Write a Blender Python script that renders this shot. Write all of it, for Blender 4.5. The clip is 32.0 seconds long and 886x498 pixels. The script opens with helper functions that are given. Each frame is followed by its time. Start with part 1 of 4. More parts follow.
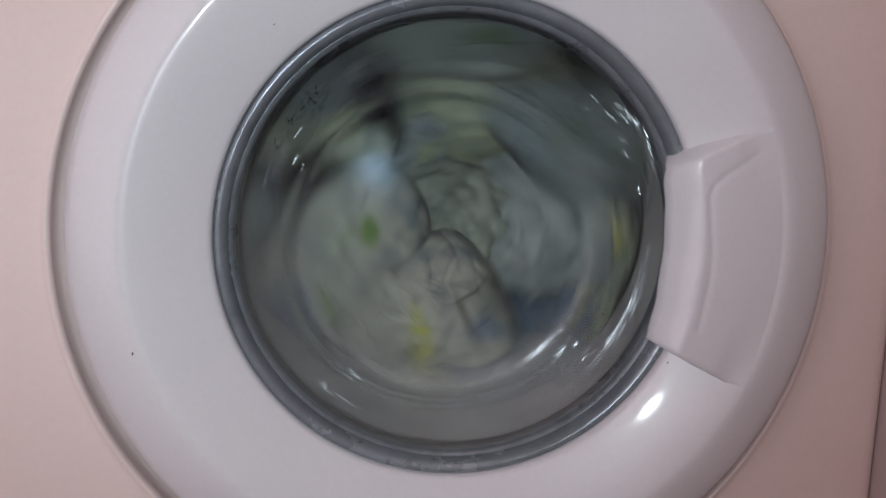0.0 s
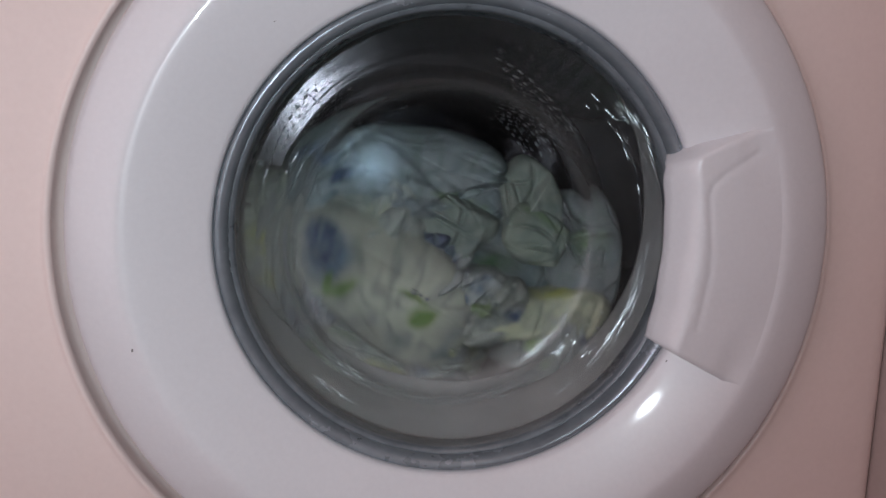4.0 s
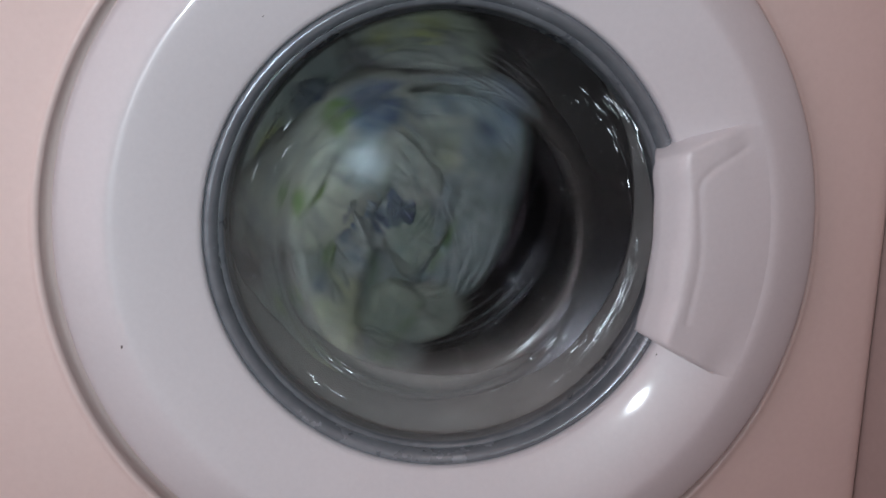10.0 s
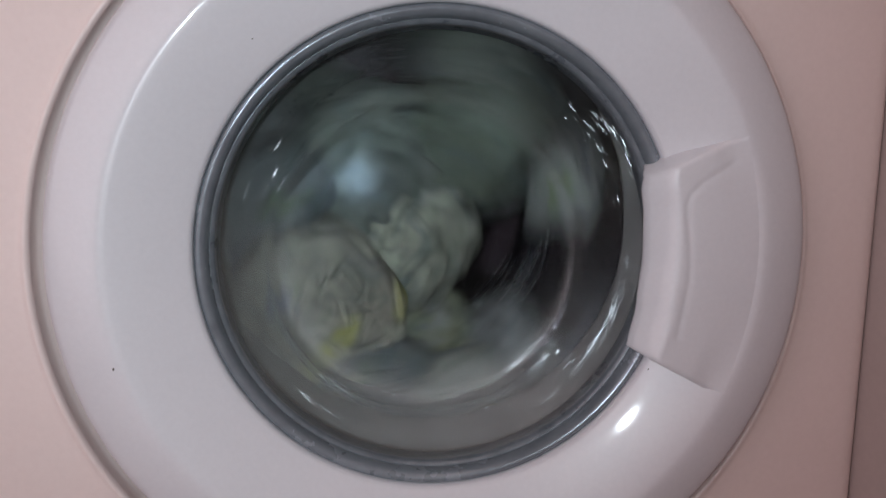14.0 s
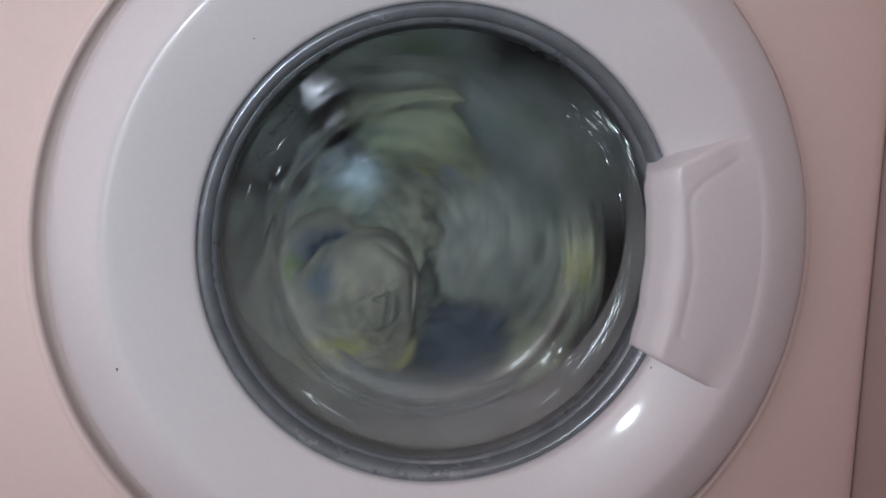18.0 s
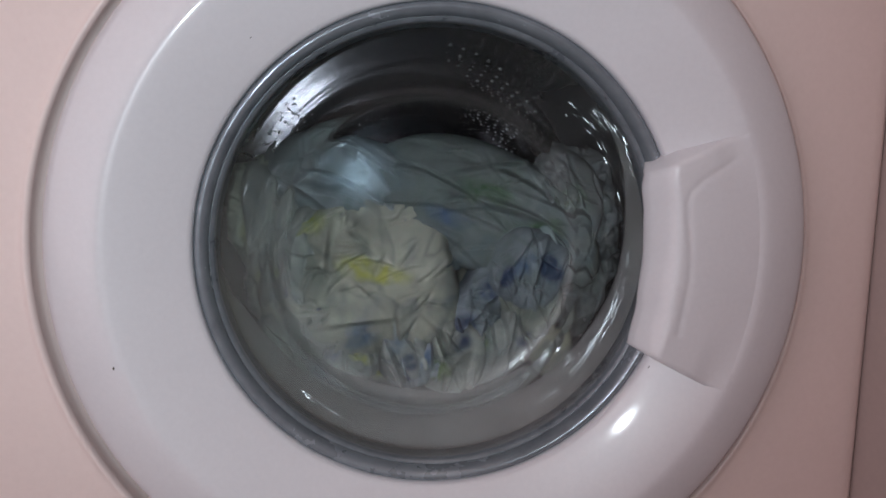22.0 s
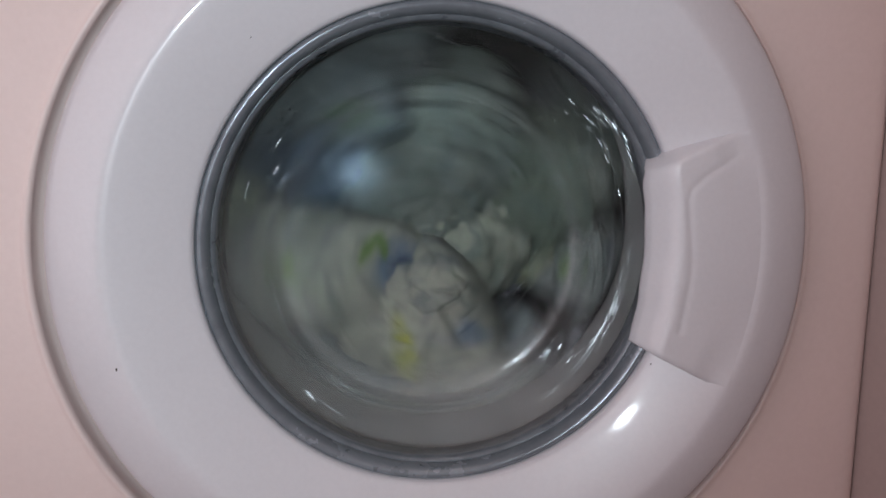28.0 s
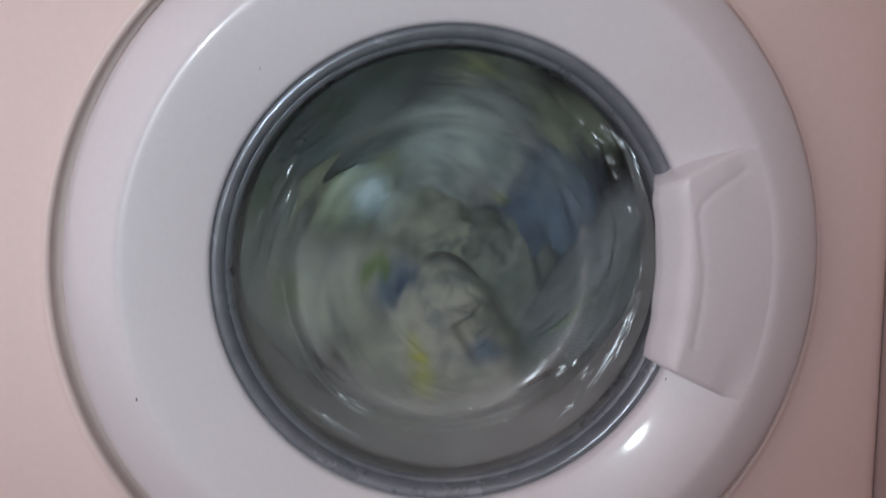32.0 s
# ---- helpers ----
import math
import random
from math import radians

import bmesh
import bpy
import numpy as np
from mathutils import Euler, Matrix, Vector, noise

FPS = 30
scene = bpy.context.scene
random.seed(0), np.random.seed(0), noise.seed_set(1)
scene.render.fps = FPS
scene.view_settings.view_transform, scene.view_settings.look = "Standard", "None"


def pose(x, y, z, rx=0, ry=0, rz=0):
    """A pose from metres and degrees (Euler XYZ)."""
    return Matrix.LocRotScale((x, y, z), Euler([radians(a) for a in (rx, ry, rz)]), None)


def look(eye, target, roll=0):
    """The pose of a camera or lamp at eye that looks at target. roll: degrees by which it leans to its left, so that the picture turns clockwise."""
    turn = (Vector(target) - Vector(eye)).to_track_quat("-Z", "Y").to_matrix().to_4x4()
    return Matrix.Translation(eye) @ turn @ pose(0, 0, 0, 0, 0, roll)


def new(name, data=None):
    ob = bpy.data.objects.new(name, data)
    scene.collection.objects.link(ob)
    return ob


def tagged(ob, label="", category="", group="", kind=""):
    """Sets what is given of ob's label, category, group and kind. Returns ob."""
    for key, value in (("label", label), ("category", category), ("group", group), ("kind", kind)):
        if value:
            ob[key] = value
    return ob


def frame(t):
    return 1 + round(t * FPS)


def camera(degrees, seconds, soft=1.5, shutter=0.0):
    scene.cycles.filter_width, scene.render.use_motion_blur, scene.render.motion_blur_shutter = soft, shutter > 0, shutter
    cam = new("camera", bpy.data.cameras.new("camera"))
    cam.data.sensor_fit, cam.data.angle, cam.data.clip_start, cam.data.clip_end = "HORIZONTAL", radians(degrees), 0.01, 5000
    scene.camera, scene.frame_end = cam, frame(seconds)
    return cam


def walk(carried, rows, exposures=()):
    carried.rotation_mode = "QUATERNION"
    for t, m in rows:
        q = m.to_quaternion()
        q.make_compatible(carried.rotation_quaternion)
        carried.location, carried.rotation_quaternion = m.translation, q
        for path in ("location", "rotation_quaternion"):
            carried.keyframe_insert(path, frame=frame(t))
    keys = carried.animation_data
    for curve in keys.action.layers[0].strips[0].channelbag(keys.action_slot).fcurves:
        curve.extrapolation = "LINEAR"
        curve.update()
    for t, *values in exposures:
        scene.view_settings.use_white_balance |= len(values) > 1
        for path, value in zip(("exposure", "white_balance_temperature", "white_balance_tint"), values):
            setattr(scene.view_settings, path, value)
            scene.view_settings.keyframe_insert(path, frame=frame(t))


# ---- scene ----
# The world origin lies on the floor under the door's centre; y runs into the machine.
ZC = 0.46          # height of the door's axis
cam = camera(61.0, 32.0, soft=1.6, shutter=0.9)
PATH = [  # seconds, x, y, height over the axis, yaw, pitch, roll to the right
    (0, -0.0679, -0.4448, 0.0621, -6.77, -8.07, -1.66),
    (0.5, -0.0694, -0.4454, 0.0617, -6.97, -7.90, -1.75),
    (1, -0.0674, -0.4458, 0.0630, -6.75, -8.09, -1.66),
    (1.5, -0.0697, -0.4453, 0.0631, -7.00, -8.11, -1.71),
    (2, -0.0714, -0.4450, 0.0633, -7.19, -8.33, -1.78),
    (2.5, -0.0699, -0.4449, 0.0621, -7.01, -8.30, -1.77),
    (3, -0.0705, -0.4455, 0.0614, -7.02, -8.33, -1.86),
    (3.5, -0.0678, -0.4452, 0.0624, -6.77, -8.34, -1.85),
    (5.5, -0.0702, -0.4450, 0.0635, -7.20, -8.38, -2.04),
    (6, -0.0699, -0.4452, 0.0628, -7.13, -8.48, -2.01),
    (6.5, -0.0697, -0.4453, 0.0618, -6.98, -8.52, -2.03),
    (7, -0.0700, -0.4443, 0.0617, -7.29, -8.70, -2.17),
    (7.5, -0.0676, -0.4421, 0.0635, -7.59, -8.72, -2.01),
    (8, -0.0683, -0.4424, 0.0612, -7.72, -8.68, -1.87),
    (8.5, -0.0674, -0.4436, 0.0619, -7.51, -8.59, -1.84),
    (9, -0.0671, -0.4451, 0.0633, -7.63, -8.59, -1.69),
    (9.5, -0.0702, -0.4444, 0.0641, -7.91, -8.78, -1.89),
    (10, -0.0665, -0.4455, 0.0630, -7.39, -8.70, -1.73),
    (10.5, -0.0696, -0.4447, 0.0639, -7.69, -9.01, -1.83),
    (11, -0.0677, -0.4452, 0.0628, -7.53, -8.54, -1.76),
    (11.5, -0.0704, -0.4451, 0.0655, -7.82, -8.86, -1.74),
    (12, -0.0684, -0.4461, 0.0651, -7.48, -8.45, -1.51),
    (12.5, -0.0658, -0.4468, 0.0660, -7.26, -8.24, -1.42),
    (13, -0.0668, -0.4467, 0.0643, -7.37, -8.20, -1.49),
    (13.5, -0.0664, -0.4467, 0.0672, -7.41, -8.16, -1.30),
    (14, -0.0647, -0.4471, 0.0664, -7.80, -7.70, -1.09),
    (14.5, -0.0661, -0.4458, 0.0667, -7.79, -8.11, -1.22),
    (16.5, -0.0688, -0.4446, 0.0667, -8.15, -8.20, -1.34),
    (17, -0.0631, -0.4463, 0.0660, -7.58, -7.93, -1.06),
    (17.5, -0.0629, -0.4466, 0.0675, -7.54, -8.07, -1.03),
    (18, -0.0644, -0.4471, 0.0682, -7.58, -7.99, -0.92),
    (18.5, -0.0630, -0.4464, 0.0675, -7.44, -8.27, -0.94),
    (19, -0.0618, -0.4468, 0.0664, -7.29, -8.24, -0.96),
    (19.5, -0.0618, -0.4462, 0.0666, -7.36, -8.32, -1.03),
    (20, -0.0619, -0.4463, 0.0686, -7.43, -8.35, -0.99),
    (20.5, -0.0612, -0.4463, 0.0688, -7.27, -8.46, -0.93),
    (21, -0.0599, -0.4471, 0.0669, -7.24, -7.95, -0.84),
    (21.5, -0.0585, -0.4475, 0.0677, -7.07, -8.10, -0.83),
    (22, -0.0613, -0.4467, 0.0686, -7.43, -8.11, -0.90),
    (22.5, -0.0614, -0.4473, 0.0673, -7.32, -8.06, -0.82),
    (23, -0.0608, -0.4472, 0.0678, -7.22, -8.20, -0.82),
    (23.5, -0.0596, -0.4471, 0.0678, -7.10, -8.39, -0.78),
    (24, -0.0617, -0.4467, 0.0694, -7.33, -8.57, -0.91),
    (24.5, -0.0617, -0.4467, 0.0690, -7.29, -8.56, -0.82),
    (25, -0.0666, -0.4463, 0.0716, -7.93, -8.62, -0.86),
    (25.5, -0.0608, -0.4477, 0.0693, -7.22, -8.27, -0.57),
    (27.5, -0.0610, -0.4462, 0.0703, -7.44, -8.51, -0.61),
    (28, -0.0635, -0.4462, 0.0707, -7.58, -8.47, -0.52),
    (28.5, -0.0613, -0.4468, 0.0726, -7.21, -8.47, -0.23),
    (29, -0.0603, -0.4465, 0.0731, -7.11, -8.50, -0.20),
    (29.5, -0.0599, -0.4468, 0.0742, -7.09, -8.52, -0.12),
    (30, -0.0589, -0.4475, 0.0731, -7.01, -8.43, -0.19),
    (30.5, -0.0586, -0.4475, 0.0730, -7.10, -8.31, -0.18),
    (31, -0.0622, -0.4463, 0.0722, -7.25, -8.70, -0.34),
    (31.5, -0.0647, -0.4448, 0.0727, -6.75, -9.09, 0.05),
    (32, -0.0631, -0.4491, 0.0790, -6.58, -7.74, 1.20),
]
walk(cam, [(t, pose(x, y, z + ZC, 90 + pitch, 0, yaw) @ pose(0, 0, 0, 0, 0, -roll))
           for t, x, y, z, yaw, pitch, roll in PATH], exposures=((0, 0.0), (32, 0.0)))

# ---- light ----
world = bpy.data.worlds.new("world")
scene.world = world
world.use_nodes = True
world.node_tree.nodes["Background"].inputs[0].default_value = (1.0, 0.82, 0.72, 1)
world.node_tree.nodes["Background"].inputs[1].default_value = 0.02


def lamp(name, kind, energy, colour, place, size=0.01, target=None):
    data = bpy.data.lights.new(name, kind)
    data.energy, data.color = energy, colour
    if kind == "AREA":
        data.shape, data.size = "DISK", size
    else:
        data.shadow_soft_size = size
    if kind == "SPOT":
        data.spot_size, data.spot_blend = radians(122), 1.0
    ob = new(name, data)
    ob.matrix_world = look(place, target) if target else pose(*place)
    return ob


lamp("torch_light", "SPOT", 3.75, (0.80, 0.925, 1.0), (-0.074, -0.440, ZC + 0.057), 0.004, (-0.15, 0.0, ZC + 0.11))
# room_light is an unseen broad fill for the room's diffuse warm light
lamp("room_light", "AREA", 11.4, (1.0, 0.82, 0.88), (-1.30, -1.20, 0.85), 1.8, (-0.2, 0.0, ZC))
lamp("ceiling_bulb", "POINT", 5.4, (1.0, 0.84, 0.80), (0.22, -0.95, 2.2), 0.03)


# ---- materials ----
def mat(name):
    m = bpy.data.materials.new(name)
    m.use_nodes = True
    return m, m.node_tree.nodes, m.node_tree.links, m.node_tree.nodes["Principled BSDF"]


def add(nodes, kind, **values):
    n = nodes.new(kind)
    for key, value in values.items():
        n.inputs[key].default_value = value
    return n


def ramp(nodes, links, source, stops):
    n = nodes.new("ShaderNodeValToRGB")
    while len(n.color_ramp.elements) < len(stops):
        n.color_ramp.elements.new(0.5)
    for e, (at, value) in zip(n.color_ramp.elements, stops):
        e.position = at
        e.color = (value, value, value, 1) if isinstance(value, (int, float)) else (*value, 1)
    links.new(source, n.inputs[0])
    return n.outputs[0]


def surface(name, low, high, rough, metal=0.0, grain=60.0, stain=7.0, bump=0.05, spread=0.06, distance=0.0004):
    """A surface whose colour wanders between two tones at two scales, with fine relief and uneven gloss."""
    m, nodes, links, bsdf = mat(name)
    co = nodes.new("ShaderNodeTexCoord").outputs["Object"]
    big = add(nodes, "ShaderNodeTexNoise", Scale=stain, Detail=5.0, Roughness=0.6)
    fine = add(nodes, "ShaderNodeTexNoise", Scale=grain, Detail=4.0, Roughness=0.6)
    links.new(co, big.inputs["Vector"]), links.new(co, fine.inputs["Vector"])
    mix = nodes.new("ShaderNodeMath")
    mix.operation = "MULTIPLY_ADD"
    mix.inputs[1].default_value = 0.35
    links.new(fine.outputs[0], mix.inputs[0])
    half = nodes.new("ShaderNodeMath")
    half.operation = "MULTIPLY"
    half.inputs[1].default_value = 0.65
    links.new(big.outputs[0], half.inputs[0]), links.new(half.outputs[0], mix.inputs[2])
    links.new(ramp(nodes, links, mix.outputs[0], ((0.33, low), (0.67, high))), bsdf.inputs["Base Color"])
    links.new(ramp(nodes, links, mix.outputs[0], ((0.3, rough - spread), (0.7, rough + spread))), bsdf.inputs["Roughness"])
    bsdf.inputs["Metallic"].default_value = metal
    b = add(nodes, "ShaderNodeBump", Strength=bump, Distance=distance)
    links.new(fine.outputs[0], b.inputs["Height"]), links.new(b.outputs[0], bsdf.inputs["Normal"])
    return m


def clear_glass(name, gloss, tint=(0.96, 0.98, 1.0), damp=0.0):
    """Clear glass; a film of damp softens the reflection over the flat middle of the bowl."""
    m, nodes, links, bsdf = mat(name)
    nodes.remove(bsdf)
    out = nodes["Material Output"]
    refraction = add(nodes, "ShaderNodeBsdfRefraction", Color=(*tint, 1), Roughness=0.0, IOR=1.45)
    glossy = add(nodes, "ShaderNodeBsdfGlossy", Color=(0.95, 0.98, 1.0, 1), Roughness=gloss)
    fresnel = add(nodes, "ShaderNodeFresnel", IOR=1.45)
    if damp:
        co = nodes.new("ShaderNodeTexCoord").outputs["Object"]
        flat = nodes.new("ShaderNodeVectorMath")
        flat.operation = "MULTIPLY_ADD"
        flat.inputs[1].default_value, flat.inputs[2].default_value = (1, 0, 1), (0, 0, 0.009)
        length = nodes.new("ShaderNodeVectorMath")
        length.operation = "LENGTH"
        links.new(co, flat.inputs[0]), links.new(flat.outputs[0], length.inputs[0])
        links.new(ramp(nodes, links, length.outputs["Value"], ((0.096, damp), (0.107, gloss))), glossy.inputs["Roughness"])
        links.new(ramp(nodes, links, length.outputs["Value"], ((0.103, (0.042, 0.054, 0.066)), (0.118, (0.95, 0.98, 1.0)))), glossy.inputs["Color"])
        # faint moulding rings and runs of water break up the reflection on the bowl's wall
        unit = nodes.new("ShaderNodeVectorMath")
        unit.operation = "NORMALIZE"
        links.new(flat.outputs[0], unit.inputs[0])
        spin = nodes.new("ShaderNodeVectorMath")
        spin.operation = "MULTIPLY"
        spin.inputs[1].default_value = (5.0, 0, 5.0)
        links.new(unit.outputs[0], spin.inputs[0])
        deep = nodes.new("ShaderNodeVectorMath")
        deep.operation = "MULTIPLY_ADD"
        deep.inputs[1].default_value = (0, 420.0, 0)
        links.new(co, deep.inputs[0]), links.new(spin.outputs[0], deep.inputs[2])
        rings = add(nodes, "ShaderNodeTexNoise", Scale=1.0, Detail=2.0)
        links.new(deep.outputs[0], rings.inputs["Vector"])
        mist = add(nodes, "ShaderNodeTexNoise", Scale=520.0, Detail=2.0)
        links.new(co, mist.inputs["Vector"])
        heights = []
        for source, stops in ((rings, ((0.097, 0.0), (0.104, 0.08))), (mist, ((0.094, 0.10), (0.106, 0.010)))):
            times = nodes.new("ShaderNodeMath")
            times.operation = "MULTIPLY"
            links.new(source.outputs[0], times.inputs[0])
            links.new(ramp(nodes, links, length.outputs["Value"], stops), times.inputs[1])
            heights.append(times.outputs[0])
        total = nodes.new("ShaderNodeMath")
        links.new(heights[0], total.inputs[0]), links.new(heights[1], total.inputs[1])
        b = add(nodes, "ShaderNodeBump", Strength=1.0, Distance=0.001)
        links.new(total.outputs[0], b.inputs["Height"]), links.new(b.outputs[0], glossy.inputs["Normal"])
    mix = nodes.new("ShaderNodeMixShader")
    links.new(fresnel.outputs[0], mix.inputs[0])
    links.new(refraction.outputs[0], mix.inputs[1]), links.new(glossy.outputs[0], mix.inputs[2])
    last = mix.outputs[0]
    if damp:
        # soapy film low on the wall, spread left and thinly all over as painted haze
        parts = nodes.new("ShaderNodeSeparateXYZ")
        links.new(co, parts.inputs[0])
        level = nodes.new("ShaderNodeMath")
        level.operation = "MULTIPLY_ADD"
        level.inputs[1].default_value = 0.5
        raised = nodes.new("ShaderNodeMath")
        raised.inputs[1].default_value = 0.08
        links.new(parts.outputs[2], raised.inputs[0])
        links.new(parts.outputs[0], level.inputs[0]), links.new(raised.outputs[0], level.inputs[2])
        low = ramp(nodes, links, level.outputs[0], ((0.0, 0.135), (0.035, 0.085), (0.07, 0.036), (0.11, 0.013)))
        wide = ramp(nodes, links, length.outputs["Value"], ((0.088, 0.12), (0.104, 0.70), (0.114, 1.0)))
        film = nodes.new("ShaderNodeMath")
        film.operation = "MULTIPLY_ADD"
        links.new(low, film.inputs[0]), links.new(wide, film.inputs[1])
        # pale band painted for the glare in the bowl's bent inner end
        links.new(ramp(nodes, links, length.outputs["Value"], ((0.1060, 0.0), (0.1090, 0.035), (0.1125, 0.035), (0.1160, 0.0))), film.inputs[2])
        smear = nodes.new("ShaderNodeMath")
        smear.operation = "MULTIPLY"
        links.new(film.outputs[0], smear.inputs[0])
        links.new(ramp(nodes, links, rings.outputs[0], ((0.3, 0.70), (0.7, 1.0))), smear.inputs[1])
        white = add(nodes, "ShaderNodeBsdfDiffuse", Color=(0.73, 0.715, 0.685, 1))
        coat = nodes.new("ShaderNodeMixShader")
        links.new(smear.outputs[0], coat.inputs[0])
        links.new(last, coat.inputs[1]), links.new(white.outputs[0], coat.inputs[2])
        last = coat.outputs[0]
    links.new(last, out.inputs[0])
    return m


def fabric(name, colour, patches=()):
    """Wet cotton in object space with painted fold shade and soft-edged printed patches: (colour, centre, radii)."""
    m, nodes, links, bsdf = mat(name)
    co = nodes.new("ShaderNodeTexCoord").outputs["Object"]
    wob = add(nodes, "ShaderNodeTexNoise", Scale=28.0, Detail=3.0)
    links.new(co, wob.inputs["Vector"])
    off = nodes.new("ShaderNodeVectorMath")
    off.operation = "MULTIPLY_ADD"
    off.inputs[1].default_value = (0.022, 0.022, 0.022)
    links.new(wob.outputs["Color"], off.inputs[0]), links.new(co, off.inputs[2])
    tone = add(nodes, "ShaderNodeTexNoise", Scale=16.0, Detail=5.0)
    links.new(co, tone.inputs["Vector"])
    colour = tuple(c * 0.77 for c in colour)
    # dim tone deepened for the dark between cloths
    dim = tuple(c * 0.56 for c in colour)
    here = ramp(nodes, links, tone.outputs[0], ((0.34, dim), (0.62, colour)))
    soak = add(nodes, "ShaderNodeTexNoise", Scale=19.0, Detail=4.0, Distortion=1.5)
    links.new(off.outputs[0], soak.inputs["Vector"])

    def paint(mask, tint, base):
        mx = nodes.new("ShaderNodeMix")
        mx.data_type = "RGBA"
        mx.inputs[7].default_value = (*tint, 1)
        links.new(mask, mx.inputs[0]), links.new(base, mx.inputs[6])
        return mx.outputs[2]

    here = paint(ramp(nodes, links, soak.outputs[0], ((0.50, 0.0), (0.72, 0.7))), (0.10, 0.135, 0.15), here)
    # thin dark lines paint in the shade of crevices between folds
    crevices = add(nodes, "ShaderNodeTexNoise", Scale=13.0, Detail=3.0, Distortion=1.0)
    links.new(off.outputs[0], crevices.inputs["Vector"])
    here = paint(ramp(nodes, links, crevices.outputs[0], ((0.455, 0.0), (0.49, 0.42), (0.505, 0.42), (0.54, 0.0))), (0.11, 0.14, 0.12), here)
    speckle = add(nodes, "ShaderNodeTexNoise", Scale=75.0, Detail=3.0, Distortion=0.8)
    links.new(off.outputs[0], speckle.inputs["Vector"])
    broken = ramp(nodes, links, speckle.outputs[0], ((0.36, 0.25), (0.58, 1.0)))
    for tint, centre, radii, *more in patches:
        turn, crisp = more if more else (0, 0.45)
        spot = nodes.new("ShaderNodeMapping")
        spot.vector_type = "TEXTURE"
        spot.inputs["Location"].default_value = [c + 0.011 for c in centre]
        spot.inputs["Rotation"].default_value = (0, radians(-turn), 0)
        spot.inputs["Scale"].default_value = radii
        links.new(off.outputs[0], spot.inputs["Vector"])
        if crisp == 0.85:
            # a pointed leaf is where two wide discs overlap
            spot.inputs["Scale"].default_value = (1, 1000, 1)
            big = (radii[0] ** 2 + radii[2] ** 2) / (2 * radii[2])
            sides = []
            for way in (-1, 1):
                gap = nodes.new("ShaderNodeVectorMath")
                gap.operation = "DISTANCE"
                gap.inputs[1].default_value = (0, 0, way * (big - radii[2]))
                links.new(spot.outputs[0], gap.inputs[0])
                sides.append(gap.outputs["Value"])
            over = nodes.new("ShaderNodeMath")
            over.operation = "MAXIMUM"
            links.new(sides[0], over.inputs[0]), links.new(sides[1], over.inputs[1])
            reach = over.outputs[0]
            stops = ((big - 0.0012, 0.95), (big + 0.0008, 0.0))
        else:
            length = nodes.new("ShaderNodeVectorMath")
            length.operation = "LENGTH"
            links.new(spot.outputs[0], length.inputs[0])
            reach, stops = length.outputs["Value"], ((crisp, 0.9), (1.1, 0.0))
        worn = nodes.new("ShaderNodeMath")
        worn.operation = "MULTIPLY"
        links.new(ramp(nodes, links, reach, stops), worn.inputs[0])
        if crisp != 0.85:
            links.new(broken, worn.inputs[1])
        else:
            worn.inputs[1].default_value = 1.0
        here = paint(worn.outputs[0], tint, here)
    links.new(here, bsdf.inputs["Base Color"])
    weave = add(nodes, "ShaderNodeTexNoise", Scale=260.0, Detail=3.0)
    crease = add(nodes, "ShaderNodeTexNoise", Scale=34.0, Detail=6.0, Distortion=1.2)
    links.new(co, weave.inputs["Vector"]), links.new(co, crease.inputs["Vector"])
    b1 = add(nodes, "ShaderNodeBump", Strength=0.25, Distance=0.0008)
    b2 = add(nodes, "ShaderNodeBump", Strength=0.45, Distance=0.004)
    links.new(weave.outputs[0], b1.inputs["Height"]), links.new(crease.outputs[0], b2.inputs["Height"])
    links.new(b2.outputs[0], b1.inputs["Normal"]), links.new(b1.outputs[0], bsdf.inputs["Normal"])
    bsdf.inputs["Roughness"].default_value = 0.8
    bsdf.inputs["Specular IOR Level"].default_value = 0.2
    return m


# the warm cast towards the edges is put into the enamel's pinkish colour
ENAMEL = surface("white_enamel", (0.80, 0.685, 0.65), (0.86, 0.745, 0.71), 0.29, grain=240, stain=3, bump=0.012, spread=0.02)
PLASTIC = surface("white_door_plastic", (0.68, 0.68, 0.71), (0.74, 0.74, 0.77), 0.34, grain=300, stain=5, bump=0.03, spread=0.03)
PLASTIC.node_tree.nodes["Principled BSDF"].inputs["Coat Weight"].default_value = 0.42
PLASTIC.node_tree.nodes["Principled BSDF"].inputs["Coat Roughness"].default_value = 0.06
BEZEL = surface("grey_bezel_plastic", (0.165, 0.192, 0.216), (0.295, 0.332, 0.366), 0.25, metal=0.35, grain=60, stain=12, bump=0.03, spread=0.08)
CLAMP = surface("dark_clamp_plastic", (0.10, 0.12, 0.14), (0.23, 0.26, 0.285), 0.3, metal=0.2, grain=120, stain=18)
RUBBER = surface("grey_door_rubber", (0.20, 0.204, 0.197), (0.33, 0.334, 0.325), 0.45, grain=110, stain=26, bump=0.2)
# darker than bare steel: the drum's dark reflections are put into the colour
STEEL = surface("shaded_drum_steel", (0.100, 0.092, 0.101), (0.155, 0.145, 0.157), 0.12, metal=1.0, grain=150, stain=9, bump=0.015, spread=0.02)
LIFTER_PLASTIC = surface("dark_lifter_plastic", (0.022, 0.021, 0.024), (0.04, 0.038, 0.043), 0.5, grain=150, stain=20, bump=0.03)
# the drum's steel again, left bright so that the punched edges glint
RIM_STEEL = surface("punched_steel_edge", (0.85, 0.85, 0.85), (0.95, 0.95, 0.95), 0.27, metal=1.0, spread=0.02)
TUB = surface("tub_plastic", (0.03, 0.03, 0.03), (0.06, 0.06, 0.06), 0.6)
